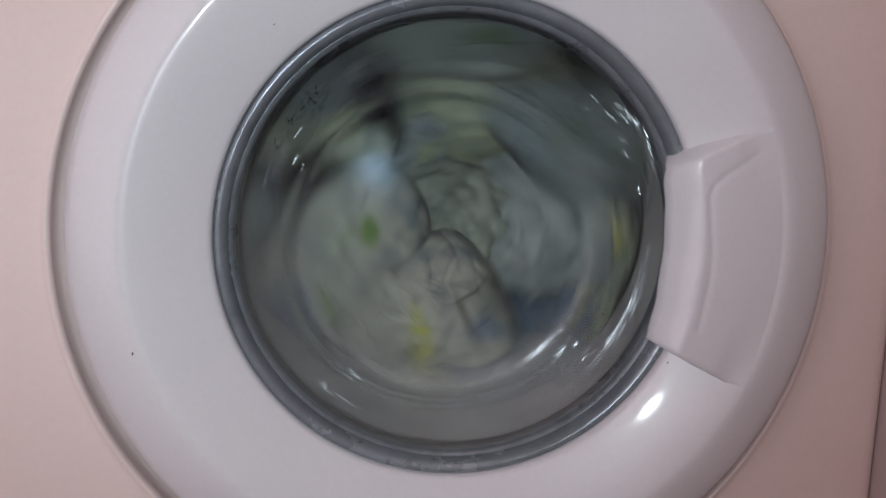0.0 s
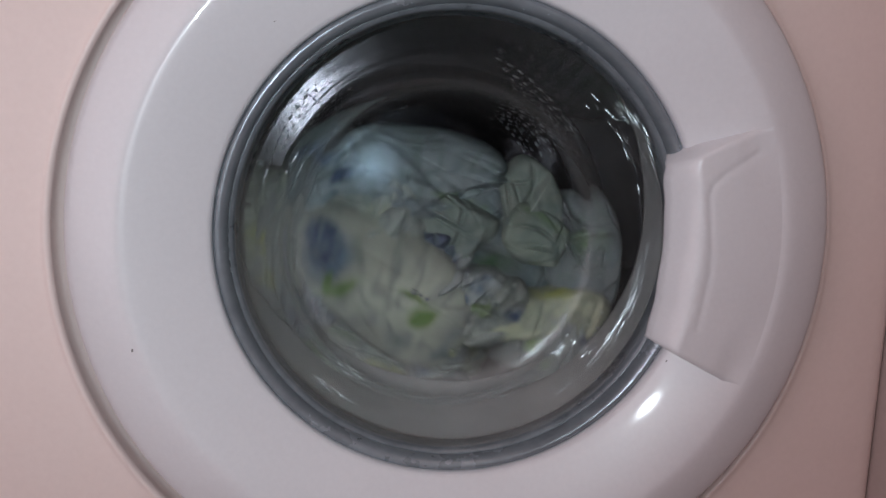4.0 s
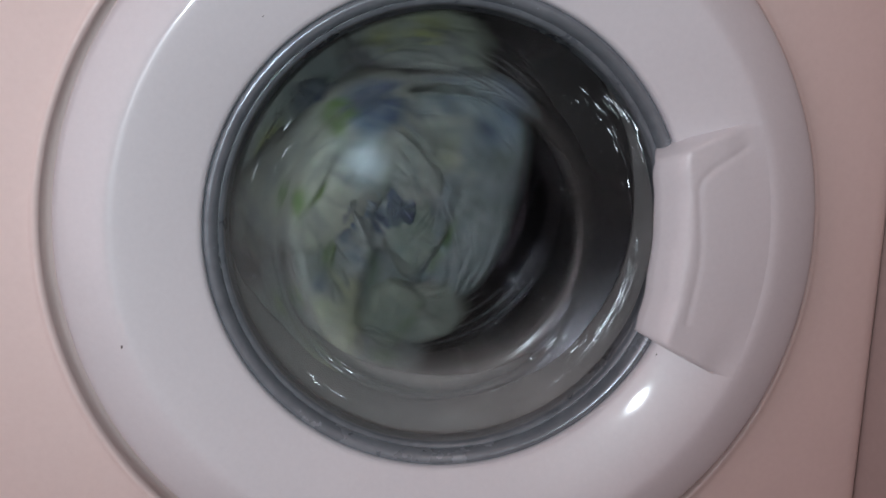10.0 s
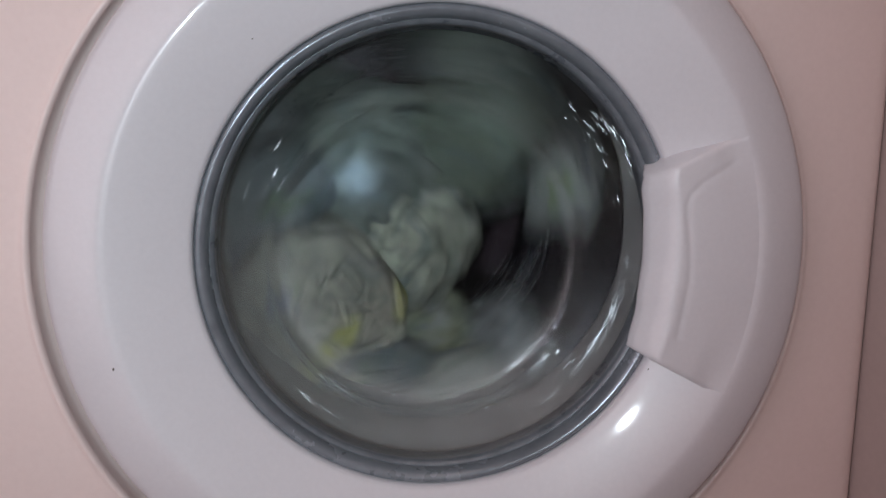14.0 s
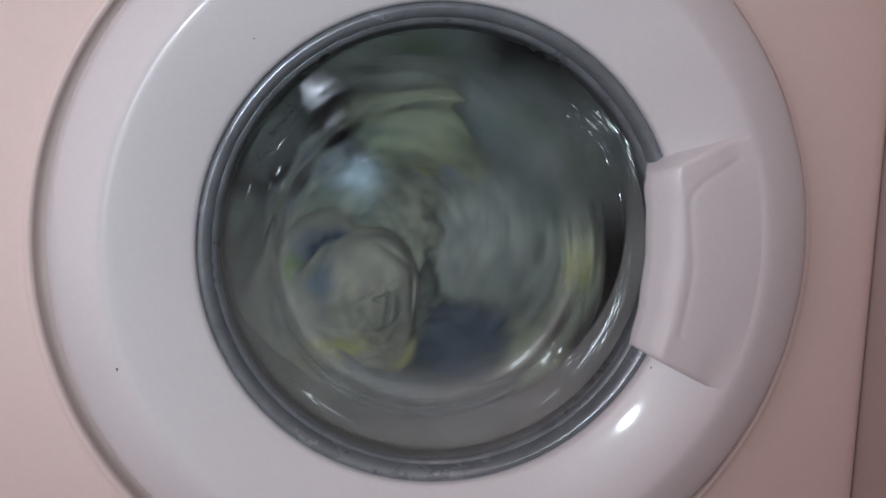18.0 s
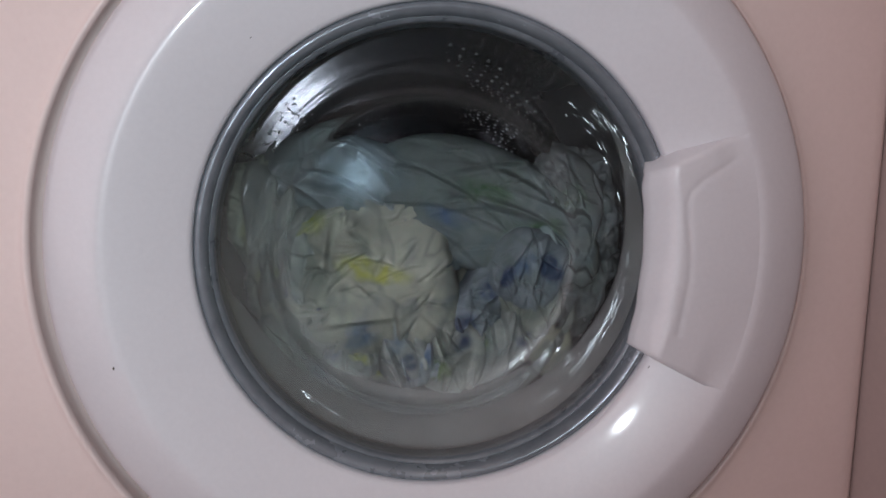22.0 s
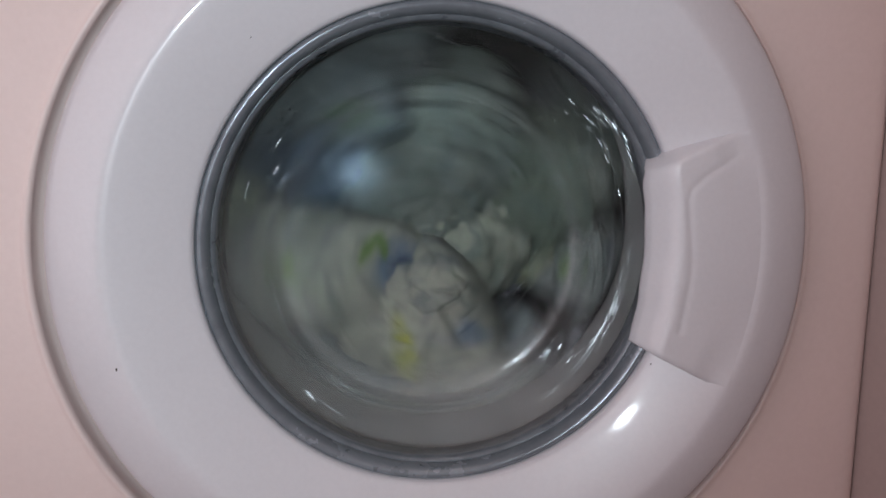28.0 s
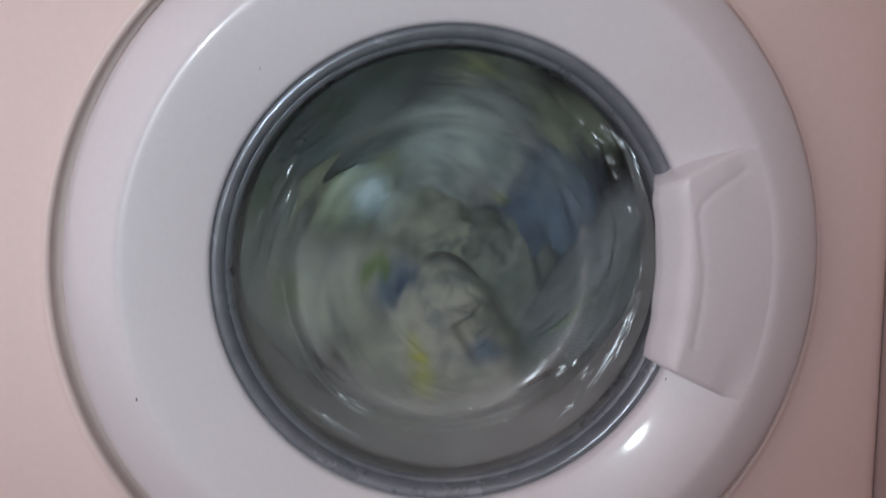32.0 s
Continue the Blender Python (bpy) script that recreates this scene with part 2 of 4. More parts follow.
DIRT = surface("dark_dirt", (0.03, 0.025, 0.02), (0.08, 0.07, 0.06), 0.8)
PAINT = surface("wall_paint", (0.465, 0.393, 0.374), (0.538, 0.458, 0.435), 0.6, grain=180, stain=2, bump=0.15)
CEIL = surface("ceiling_paint", (0.66, 0.62, 0.58), (0.72, 0.68, 0.64), 0.7, grain=150, stain=2, bump=0.1)
FLOOR = surface("floor_tile", (0.25, 0.20, 0.17), (0.36, 0.29, 0.25), 0.4, grain=90, stain=4)
BOWL_GLASS = clear_glass("bowl_glass", 0.12, (0.78, 0.80, 0.81), 0.12)
DROP = clear_glass("water", 0.05)
GLINT_GLASS = clear_glass("glint_glass", 0.2)


# ---- builders ----
def mesh_of(name, verts, faces, material, smooth=True):
    me = bpy.data.meshes.new(name)
    me.from_pydata([tuple(v) for v in verts], [], faces)
    for m in (material if isinstance(material, (list, tuple)) else (material,)):
        me.materials.append(m)
    if smooth:
        me.polygons.foreach_set("use_smooth", [True] * len(me.polygons))
    me.update()
    return me


def part(name, me, parent=None, label="", place=None):
    ob = new(name, me)
    if parent:
        ob.parent = parent
    if place:
        ob.matrix_basis = place
    return tagged(ob, label)


def box(name, x0, x1, y0, y1, z0, z1, material, bevel=0.004):
    bm = bmesh.new()
    bmesh.ops.create_cube(bm, size=1, matrix=Matrix.LocRotScale(((x0 + x1) / 2, (y0 + y1) / 2, (z0 + z1) / 2), None, (x1 - x0, y1 - y0, z1 - z0)))
    if bevel:
        bmesh.ops.bevel(bm, geom=bm.edges[:], offset=bevel, segments=2, affect="EDGES")
    me = bpy.data.meshes.new(name)
    bm.to_mesh(me)
    bm.free()
    me.materials.append(material)
    return me


def lathe(name, profile, material, n=192, closed=True, shift=None, steps=0, wave=None):
    """Turns (radius, y) pairs about the y axis. shift(y) lowers a loop; wave(angle, i) moves its radius."""
    if steps:
        fine = []
        for a, b in zip(profile, profile[1:]):
            fine += [(a[0] + (b[0] - a[0]) * k / steps, a[1] + (b[1] - a[1]) * k / steps) for k in range(steps)]
        profile = fine + [profile[-1]]
    verts, faces, k = [], [], len(profile)
    for i, (r, y) in enumerate(profile):
        for j in range(n):
            a = 2 * math.pi * j / n
            q = r + (wave(a, i) if wave else 0)
            verts.append((q * math.cos(a), y, q * math.sin(a) + (shift(y) if shift else 0)))
    for i in range(k if closed else k - 1):
        for j in range(n):
            a, b = i * n + j, i * n + (j + 1) % n
            c, d = ((i + 1) % k) * n + (j + 1) % n, ((i + 1) % k) * n + j
            faces.append((a, d, c, b))
    return mesh_of(name, verts, faces, material)


# ---- room ----
def room():
    def wall(name, *b, m=PAINT, label=""):
        return tagged(part(name, box(name, *b, m, 0)), label, kind="structure")
    wall("floor", -2.2, 0.40, -1.8, 0.75, -0.1, 0.0, m=FLOOR, label="brown tiled floor under the machine")
    wall("ceiling", -2.2, 0.40, -1.8, 0.75, 2.4, 2.5, m=CEIL, label="pale painted ceiling")
    wall("wall_north", -2.2, 0.40, 0.65, 0.75, 0.0, 2.4, label="pinkish painted wall behind the machine")
    wall("wall_south", -2.2, 0.40, -1.8, -1.7, 0.0, 2.4, label="pinkish painted wall")
    wall("wall_west", -2.3, -2.2, -1.8, 0.75, 0.0, 2.4, label="pinkish painted wall")
    wall("wall_east", 0.2987, 0.40, -1.7, 0.65, 0.0, 2.4, label="pinkish painted wall beside the machine")


# ---- washing machine ----
SIDE = 0.0010     # the cabinet's middle, beside the door's


def front_panel():
    """A sheet with a round opening whose lip turns into a groove, and rounded outer edges."""
    n, verts, faces = 256, [], []
    cx, cz, hx, hz = -0.0024, -0.0048, 0.2975, 0.38
    loops = [(0.2335, 0.040), (0.2410, 0.040), (0.2455, 0.039), (0.2470, 0.035), (0.2464, 0.027), (0.2442, 0.0214), (0.2444, 0.0190), (0.2450, 0.0174), (0.2460, 0.0166), (0.2471, 0.0167), (0.2484, 0.0175), (0.2500, 0.0179), (0.2520, 0.0180)]
    edge = [(0.030, 0.0180), (0.0120, 0.0181), (0.0058, 0.0190), (0.0022, 0.0210), (0.0006, 0.0240), (0.0, 0.0280), (0.0, 0.060)]
    for i, (r, y) in enumerate(loops):
        k = min(1.0, i / 2)
        verts += [(r * math.cos(2 * math.pi * j / n) + cx * k, y, r * math.sin(2 * math.pi * j / n) + cz * k) for j in range(n)]
    for inset, y in edge:
        for j in range(n):
            a = 2 * math.pi * j / n
            c, s = math.cos(a), math.sin(a)
            k = min((hx - inset) / max(abs(c), 1e-9), (hz - inset) / max(abs(s), 1e-9))
            verts.append((k * c + SIDE, y, k * s))
    for i in range(len(loops) + len(edge) - 1):
        for j in range(n):
            faces.append((i * n + j, i * n + (j + 1) % n, (i + 1) * n + (j + 1) % n, (i + 1) * n + j))
    return mesh_of("front_panel", verts, faces, ENAMEL)


def handle_mesh():
    """The grip: a level tongue that stays at the height of the crest while the door dishes away beside it."""
    nu, nv = 64, 110
    inner = [(-0.0610, 0.1225), (-0.0300, 0.1275), (0.0000, 0.1298), (0.0250, 0.1290), (0.0430, 0.1268), (0.0515, 0.1280)]
    groove = [(0.178, 0.0605), (0.158, 0.0475), (0.1505, 0.0400), (0.1485, 0.0330), (0.1530, 0.0000), (0.1530, -0.0150), (0.1475, -0.0505)]

    def inner_x(z):
        for (z0, x0), (z1, x1) in zip(inner, inner[1:]):
            if z <= z1:
                k = (z - z0) / (z1 - z0)
                k = k * k * (3 - 2 * k)
                return x0 + (x1 - x0) * k
        return inner[-1][1]

    def near_groove(x, z):
        best = 1.0
        for (x0, z0), (x1, z1) in zip(groove, groove[1:]):
            dx, dz = x1 - x0, z1 - z0
            k = max(0, min(1, ((x - x0) * dx + (z - z0) * dz) / (dx * dx + dz * dz)))
            best = min(best, math.hypot(x - x0 - k * dx, z - z0 - k * dz))
        return best

    verts, faces = [], []
    lanes = [-2, -1] + list(range(nv + 1)) + [nv + 1, nv + 2]
    for lane in lanes:
        v = max(0, min(nv, lane)) / nv
        zi = -0.0610 + v * 0.1125
        a = radians(-26.8 + v * 50.2)
        xo, zo = 0.2005 * math.cos(a), 0.2005 * math.sin(a)
        for i in range(-1, nu + 1):
            u = (max(0, i) / nu) ** 1.25
            x, z = inner_x(zi) * (1 - u) + xo * u, zi * (1 - u) + zo * u
            y = -0.0050 - 0.0026 * u
            if u < 0.26:
                k = 1 - u / 0.26
                y += 0.017 * k ** 1.7 + 0.004 * max(0, 1 - u / 0.03) ** 2
            k = max(0.0, min(1.0, (u - 0.6) / 0.4))
            dish = -0.0086 + 0.48 * max(0.0, 0.199 - math.hypot(x, z))
            y += (dish - 0.0004 - y) * k * k * (3 - 2 * k) * (abs(v - 0.5) * 2) ** 3
            d = near_groove(x, z)
            y += 0.0008 * math.exp(-(d / 0.0022) ** 2)
            e = min(v, 1 - v) * 0.115
            y += 0.0018 * max(0, 1 - e / 0.003) ** 2
            if lane < 0:
                y = min(y + 0.010 * -lane, 0.0200 - 0.024 * u)
                z -= 0.0006 * -lane
                x += 0.0030 * -lane * (1 - u)
            if lane > nv:
                y += 0.011 * (lane - nv) * (1 - 0.8 * u)
                z += 0.0058 * (lane - nv) * (1 - u)
                x += 0.0050 * (lane - nv) * (1 - u)
            if i < 0:
                y = 0.0340
                x += 0.0120
            verts.append((x, y, z))
    w = nu + 2
    for j in range(len(lanes) - 1):
        for i in range(w - 1):
            faces.append((j * w + i, j * w + i + 1, (j + 1) * w + i + 1, (j + 1) * w + i))
    return mesh_of("handle", verts, faces, PLASTIC)


def bowl_low(y):
    """The bowl sags a little towards its inner end."""
    k = max(0.0, min(1.0, (y - 0.074) / 0.026))
    return -0.008 * max(0.0, min(1.0, (y - 0.036) / 0.08)) - 0.009 * k * k * (3 - 2 * k)


BOWL = [(0.1425, 0.0345), (0.1420, 0.0365), (0.1415, 0.0385), (0.1407, 0.0405), (0.1398, 0.0428), (0.1389, 0.0450), (0.1378, 0.0475), (0.1358, 0.0520), (0.1337, 0.0565), (0.1325, 0.0588), (0.1312, 0.0613), (0.1277, 0.0675), (0.1265, 0.0695), (0.1248, 0.0725),
        (0.1186, 0.0830), (0.1143, 0.0915), (0.1118, 0.0972), (0.1095, 0.1008), (0.1065, 0.1029), (0.1020, 0.1037), (0.0850, 0.1033), (0.0600, 0.1022), (0.0300, 0.1014), (0.0040, 0.1012)]


def bowl_mesh():
    outer = []
    for i, (r, y) in enumerate(BOWL):
        a, b = BOWL[max(0, i - 1)], BOWL[min(len(BOWL) - 1, i + 1)]
        dr, dy = b[0] - a[0], b[1] - a[1]
        l = math.hypot(dr, dy)
        thick = 0.0055 + 0.0024 * math.exp(-((r - 0.1085) / 0.0060) ** 2)     # a bead of glass round the inner end
        outer.append((max(0.0005, r + thick * dy / l), y - thick * dr / l))
    n = 192
    me = lathe("glass_bowl", BOWL[::-1] + outer, BOWL_GLASS, n, closed=False, shift=bowl_low)
    verts = [v.co[:] for v in me.vertices]
    faces = [tuple(p.vertices) for p in me.polygons]
    faces += [tuple(range(n)), tuple(range(len(verts) - 1, len(verts) - n - 1, -1))]
    me = mesh_of("glass_bowl", verts, faces, BOWL_GLASS)
    return me


def speck(seed, size):
    rng = random.Random(seed)
    bm = bmesh.new()
    bmesh.ops.create_icosphere(bm, subdivisions=2, radius=size)
    for v in bm.verts:
        v.co *= 0.7 + 0.6 * rng.random()
        v.co.y *= 0.35
        v.co.x *= 0.55
    me = bpy.data.meshes.new("dirt_speck")
    bm.to_mesh(me)
    bm.free()
    me.materials.append(DIRT)
    return me


def washing_machine():
    thing = tagged(new("washing_machine"), "white front-loading washing machine with a round glass door", "washing machine")
    here = pose(0, 0, ZC)
    part("front_panel", front_panel(), thing, "white enamelled front sheet", here)
    for s in (-1, 1):
        part("side_panel", box("side_panel", s * 0.2972 + SIDE, s * 0.2955 + SIDE, 0.0602, 0.600, 0.08, 0.84, ENAMEL, 0.0004), thing)
    part("top_panel", box("top_panel", -0.2975 + SIDE, 0.2975 + SIDE, 0.0200, 0.602, 0.8405, 0.868, ENAMEL), thing)
    part("plinth", box("plinth", -0.2900, 0.2900, 0.040, 0.600, 0.0, 0.0795, ENAMEL), thing)
    part("back_panel", box("back_panel", -0.2950, 0.2950, 0.5960, 0.600, 0.082, 0.839, TUB, 0.001), thing)

    ring = [(0.2320, 0.0340), (0.2330, 0.0200), (0.2332, 0.0060), (0.2326, 0.0022), (0.2308, 0.0002), (0.2280, -0.0012), (0.2220, -0.0037), (0.2120, -0.0066),
            (0.2060, -0.0080), (0.2030, -0.0085), (0.2005, -0.0086), (0.1985, -0.0082), (0.1960, -0.0071), (0.1900, -0.0043), (0.1800, 0.0012), (0.1700, 0.0067),
            (0.1620, 0.0112), (0.1562, 0.0146), (0.1547, 0.0157), (0.1538, 0.0178), (0.1538, 0.0440), (0.1900, 0.0440)]
    door = part("door_frame", lathe("door_frame", ring, PLASTIC, 320), thing, "glossy white dished plastic door ring", here)
    part("handle", handle_mesh(), door, "moulded white pull grip")
    bezel = [(0.1537, 0.0440), (0.1537, 0.0240), (0.1534, 0.0214), (0.1527, 0.0199), (0.1514, 0.0190), (0.1500, 0.0190), (0.1486, 0.0197), (0.1474, 0.0210), (0.1464, 0.0230), (0.1458, 0.0255),
             (0.1456, 0.0280), (0.1456, 0.0440)]
    part("bezel_ring", lathe("bezel_ring", bezel, BEZEL, 320), door, "grey rounded ring round the glass")
    clamp = [(0.1455, 0.0440), (0.1455, 0.0285), (0.1448, 0.0292), (0.1438, 0.0298), (0.1429, 0.0312), (0.1426, 0.0330), (0.1426, 0.0440)]
    part("clamp_ring", lathe("clamp_ring", clamp, CLAMP, 320), door, "dark stepped clamp ring that holds the glass")
    glass = part("glass_bowl", bowl_mesh(), door, "clear deep glass bowl, damp inside")
    glass.visible_shadow = False
    for k, (x, y, z, s) in enumerate(((-0.1938, -0.0077, -0.0632, 0.0009), (0.1374, 0.0292, -0.077, 0.0008), (-0.115, 0.002, 0.126, 0.0005))):
        r = math.hypot(x, z)
        for (r0, y0), (r1, y1) in zip(ring[4:], ring[5:]):
            if r1 <= r <= r0:
                y = y0 + (y1 - y0) * (r0 - r) / (r0 - r1)
        part("dirt_speck", speck(k, s), door, "tiny dark speck", pose(x, y - 0.0001, z, 0, 30 * k, 0))

    seal = [(0.1560, 0.0445), (0.1640, 0.0480), (0.1740, 0.0600), (0.1700, 0.0720), (0.1740, 0.0840), (0.1760, 0.1000), (0.1740, 0.1180), (0.1765, 0.1300), (0.1762, 0.1400), (0.1760, 0.1440),
            (0.1900, 0.1440), (0.1980, 0.1200), (0.1980, 0.0480)]

    def sag(a, i):
        k = {4: 0.5, 5: 0.62, 6: 0.76, 7: 0.9, 8: 1.0, 9: 1.0}.get(i, 0.0)
        return -0.0365 * k * max(0.0, math.cos(a + radians(100))) ** 2.6 - 0.0075 * k * math.cos(a) ** 2
    part("door_seal", lathe("door_seal", seal, RUBBER, 160, shift=lambda y: 0.007, wave=sag), thing, "wet grey rubber door seal", here)
    tub = [(0.2450, 0.0600), (0.2450, 0.5050), (0.0500, 0.5050), (0.0500, 0.5150), (0.2550, 0.5150), (0.2550, 0.0600)]
    part("tub", lathe("tub", tub, TUB, 96), thing, "dark plastic tub", here)

    R = 0.2100

    def plate(r):
        return 0.4520 + 0.05 * min(r, 0.150) - 0.084 * max(0.0, r - 0.160)
    wall = [(0.1760, 0.1500), (0.1800, 0.1480), (0.1950, 0.1500), (0.2060, 0.1560), (R, 0.1680), (R, 0.4300), (R, 0.4530), (R - 0.0002, 0.4540), (R - 0.0008, plate(R)), (R - 0.0020, plate(R))]
    wall += [(r, plate(r)) for r in (0.1960, 0.1800, 0.1650, 0.1600, 0.1500, 0.1450, 0.1000, 0.0500, 0.0005)]
    wall += [(0.0005, 0.4590), (0.1960, 0.4720), (0.2100, 0.4720), (0.2125, 0.4700), (0.2125, 0.4400), (0.2125, 0.1660), (0.2070, 0.1530), (0.1950, 0.1470), (0.1800, 0.1450)]
    drum = part("drum", lathe("drum", wall, STEEL, 128), thing, "shiny perforated steel drum, its dark reflections put into the colour", here)
    n = 10
    def cap(name, profile):
        dome, faces = [], []
        for r, y in profile:
            dome += [(r * math.cos(2 * math.pi * j / n), y, r * math.sin(2 * math.pi * j / n)) for j in range(n)]
        for i in range(3):
            faces += [(i * n + j, i * n + (j + 1) % n, (i + 1) * n + (j + 1) % n, (i + 1) * n + j) for j in range(n)]
        faces.append(tuple(range(3 * n, 4 * n)))
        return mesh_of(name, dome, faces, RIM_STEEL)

    lip = cap("punched_dimple", ((0.0039, 0.0006), (0.0031, -0.0004), (0.0020, -0.0010), (0.0007, -0.0013)))
    dish = cap("punched_dimple", ((0.0028, 0.0005), (0.0022, -0.0003), (0.0014, -0.0008), (0.0005, -0.0010)))
    for sector in (0, 120, 240):
        # caps glint as the holes; the three small inner rows stand for their reflection
        for r, start, count, shape in ((0.2035, 67.5, 9, lip), (0.1915, 62.5, 8, lip), (0.1785, 57.0, 7, lip), (0.1590, 52.0, 9, dish), (0.1520, 50.0, 9, dish), (0.1660, 50.0, 8, dish)):
            for i in range(count):
                a = radians(start + sector - 4.9 * i)
                part("punched_dimple", shape, drum, "", pose(r * math.cos(a), plate(r), r * math.sin(a)))
    verts, faces, across = [], [], 49
    stations = (0.0, 0.001, 0.002, 0.004, 0.006, 0.009, 0.013, 0.018, 0.025, 0.034, 0.046, 0.06, 0.1, 0.16, 0.21, 0.235, 0.25, 0.258, 0.262)
    for y in stations:
        for i in range(across):
            u = 2 * i / (across - 1) - 1
            ramp_in, ramp_out = min(1.0, y / 0.06), min(1.0, (0.262 - y) / 0.06)
            swell = math.sin(ramp_in * math.pi / 2) ** 2 * math.sin(ramp_out * math.pi / 2)
            a = math.pi / 2 - u * 0.36
            r = R - 0.0008 - swell * 0.018 * math.cos(u * math.pi / 2) ** 1.5
            verts.append((r * math.cos(a), 0.176 + y, r * math.sin(a) - R))
    for j in range(len(stations) - 1):
        for i in range(across - 1):
            p = j * across + i
            faces.append((p, p + 1, p + across + 1, p + across))
    lift = mesh_of("lifter", verts, faces, LIFTER_PLASTIC)
    for a in (133, 253, 13):
        m = Matrix.Translation((R * math.cos(radians(a)), 0, R * math.sin(radians(a)))) @ pose(0, 0, 0, 0, 90 - a, 0)
        part("lifter", lift, drum, "rounded dark plastic lifter rib", m)
    return thing, drum


# ---- laundry ----
CREAM, WHITE, PALE = (0.54, 0.52, 0.43), (0.48, 0.485, 0.465), (0.42, 0.435, 0.39)
GREEN, LEAF, YELLOW, BLUE, NAVY = (0.11, 0.18, 0.075), (0.125, 0.205, 0.045), (0.40, 0.40, 0.075), (0.085, 0.13, 0.215), (0.022, 0.040, 0.10)


def crumple(name, size, seed, material, square=0.75, pleat=0.0, turn=0.0, rough=1.0):
    """A bundled wet cloth: a rounded block whose face is broken by creases, pleats and folds."""
    bm = bmesh.new()
    bmesh.ops.create_icosphere(bm, subdivisions=5, radius=1)
    shift = Vector((seed * 3.71, seed * 1.93, seed * 5.17))
    ca, sa = math.cos(radians(turn)), math.sin(radians(turn))
    for v in bm.verts:
        n = v.co.copy()
        p = Vector([math.copysign(abs(c) ** square, c) * w for c, w in zip(n, size)])
        q = p * 20 + shift
        warp = noise.noise_vector(q * 0.55) * 1.0
        k1 = q + warp
        gaps, cells = noise.voronoi(k1 * 1.25)
        gap = gaps[1] - gaps[0]
        own = noise.cell_vector(cells[0] * 9.7)
        d = 0.012 * noise.noise(q * 0.5) + rough * 0.007 * (0.5 - abs(noise.noise(k1)) * 1.8)
        d -= rough * 0.010 * math.exp(-(gap / 0.06) ** 2)
        d += rough * (0.005 * (own.x - 0.5) + 0.016 * (k1 * 1.25 - cells[0]).dot(own - Vector((0.5, 0.5, 0.5))))
        fold = noise.noise(q * 2.6 + warp * 2.5)
        d -= (0.12 + 0.88 * rough) * 0.0085 * math.exp(-(fold / 0.05) ** 2)
        swirl = noise.noise(q * 1.3 + warp * 3.5 + shift)
        d -= (0.1 + 0.9 * rough) * 0.0080 * math.exp(-(swirl / 0.035) ** 2)
        d += 0.0022 * rough * noise.noise(q * 5.0)
        if pleat:
            along = p.x * ca + p.z * sa + 0.020 * noise.noise(q * 0.7)
            d += pleat * 0.035 * (abs(math.sin(along * 130)) - 0.5)
        v.co = p + n * d
    me = bpy.data.meshes.new(name)
    bm.to_mesh(me)
    bm.free()
    me.materials.append(material)
    me.polygons.foreach_set("use_smooth", [True] * len(me.polygons))
    return me


# name, label, half sizes, fabric, square, pleat, pleat turn, first rest (x, y, z, tilt), second rest, spread radius, spread angle
PIECES = []
PIECES.append(("bed_sheet", "wet grey-green bed sheet in loose folds", (0.085, 0.044, 0.045), fabric("grey_green_cotton", (0.29, 0.33, 0.29), ((GREEN, (0.04, -0.04, 0.0), (0.03, 0.06, 0.008)),)), 0.85, 0.09, 70, (0.040, 0.270, -0.016, -12), (0.040, 0.300, -0.010, 20), 0.120, 0))
PIECES.append(("pyjamas", "wet pale yellow-green pyjamas pressed against the drum", (0.034, 0.040, 0.058), fabric("pale_yellow_cotton", (0.52, 0.55, 0.42), ((YELLOW, (0.0, -0.03, -0.01), (0.02, 0.05, 0.02)),)), 0.75, 0.10, 0, (-0.143, 0.205, -0.030, 0), (-0.136, 0.205, 0.002, 12), 0.145, 185))
PIECES.append(("vest", "wet pale grey vest", (0.034, 0.040, 0.050), fabric("grey_cotton", (0.36, 0.38, 0.38)), 0.75, 0.10, 90, (0.150, 0.225, -0.020, 0), (0.150, 0.215, 0.016, 14), 0.145, 300))
PIECES.append(("bath_mat", "wet grey-white bath mat at the bottom of the drum", (0.100, 0.042, 0.024), fabric("greyish_cotton", (0.50, 0.50, 0.47)), 0.7, 0.05, 20, (-0.026, 0.215, -0.168, 0), (-0.009, 0.215, -0.165, 8), 0.148, 225))
PIECES.append(("bath_towel", "wet dull green bath towel", (0.085, 0.050, 0.075), fabric("dull_green_cotton", (0.30, 0.335, 0.29)), 0.85, 0.06, 30, (-0.060, 0.350, -0.065, 0), (-0.055, 0.350, -0.060, 30), 0.065, 70))
PIECES.append(("blanket", "wet dull white blanket", (0.085, 0.050, 0.075), fabric("dull_white_cotton", (0.45, 0.48, 0.44)), 0.85, 0.06, 70, (0.070, 0.350, -0.070, 0), (0.078, 0.350, -0.065, -20), 0.090, 190))
PIECES.append(("table_cloth", "wet dull cream tablecloth", (0.095, 0.050, 0.055), fabric("dull_cream_cotton", (0.48, 0.50, 0.40)), 0.85, 0.06, 10, (0.015, 0.350, -0.135, 0), (0.024, 0.350, -0.132, 10), 0.012, 310))
# this and the nightdress are coloured dark to stand for gaps between cloths
PIECES.append(("cardigan", "wet dark moss-green cardigan deep in the drum", (0.075, 0.042, 0.060), fabric("moss_cotton", (0.20, 0.235, 0.18)), 0.8, 0.08, 40, (-0.050, 0.290, -0.075, 0), (-0.060, 0.285, -0.060, 25), 0.105, 10))
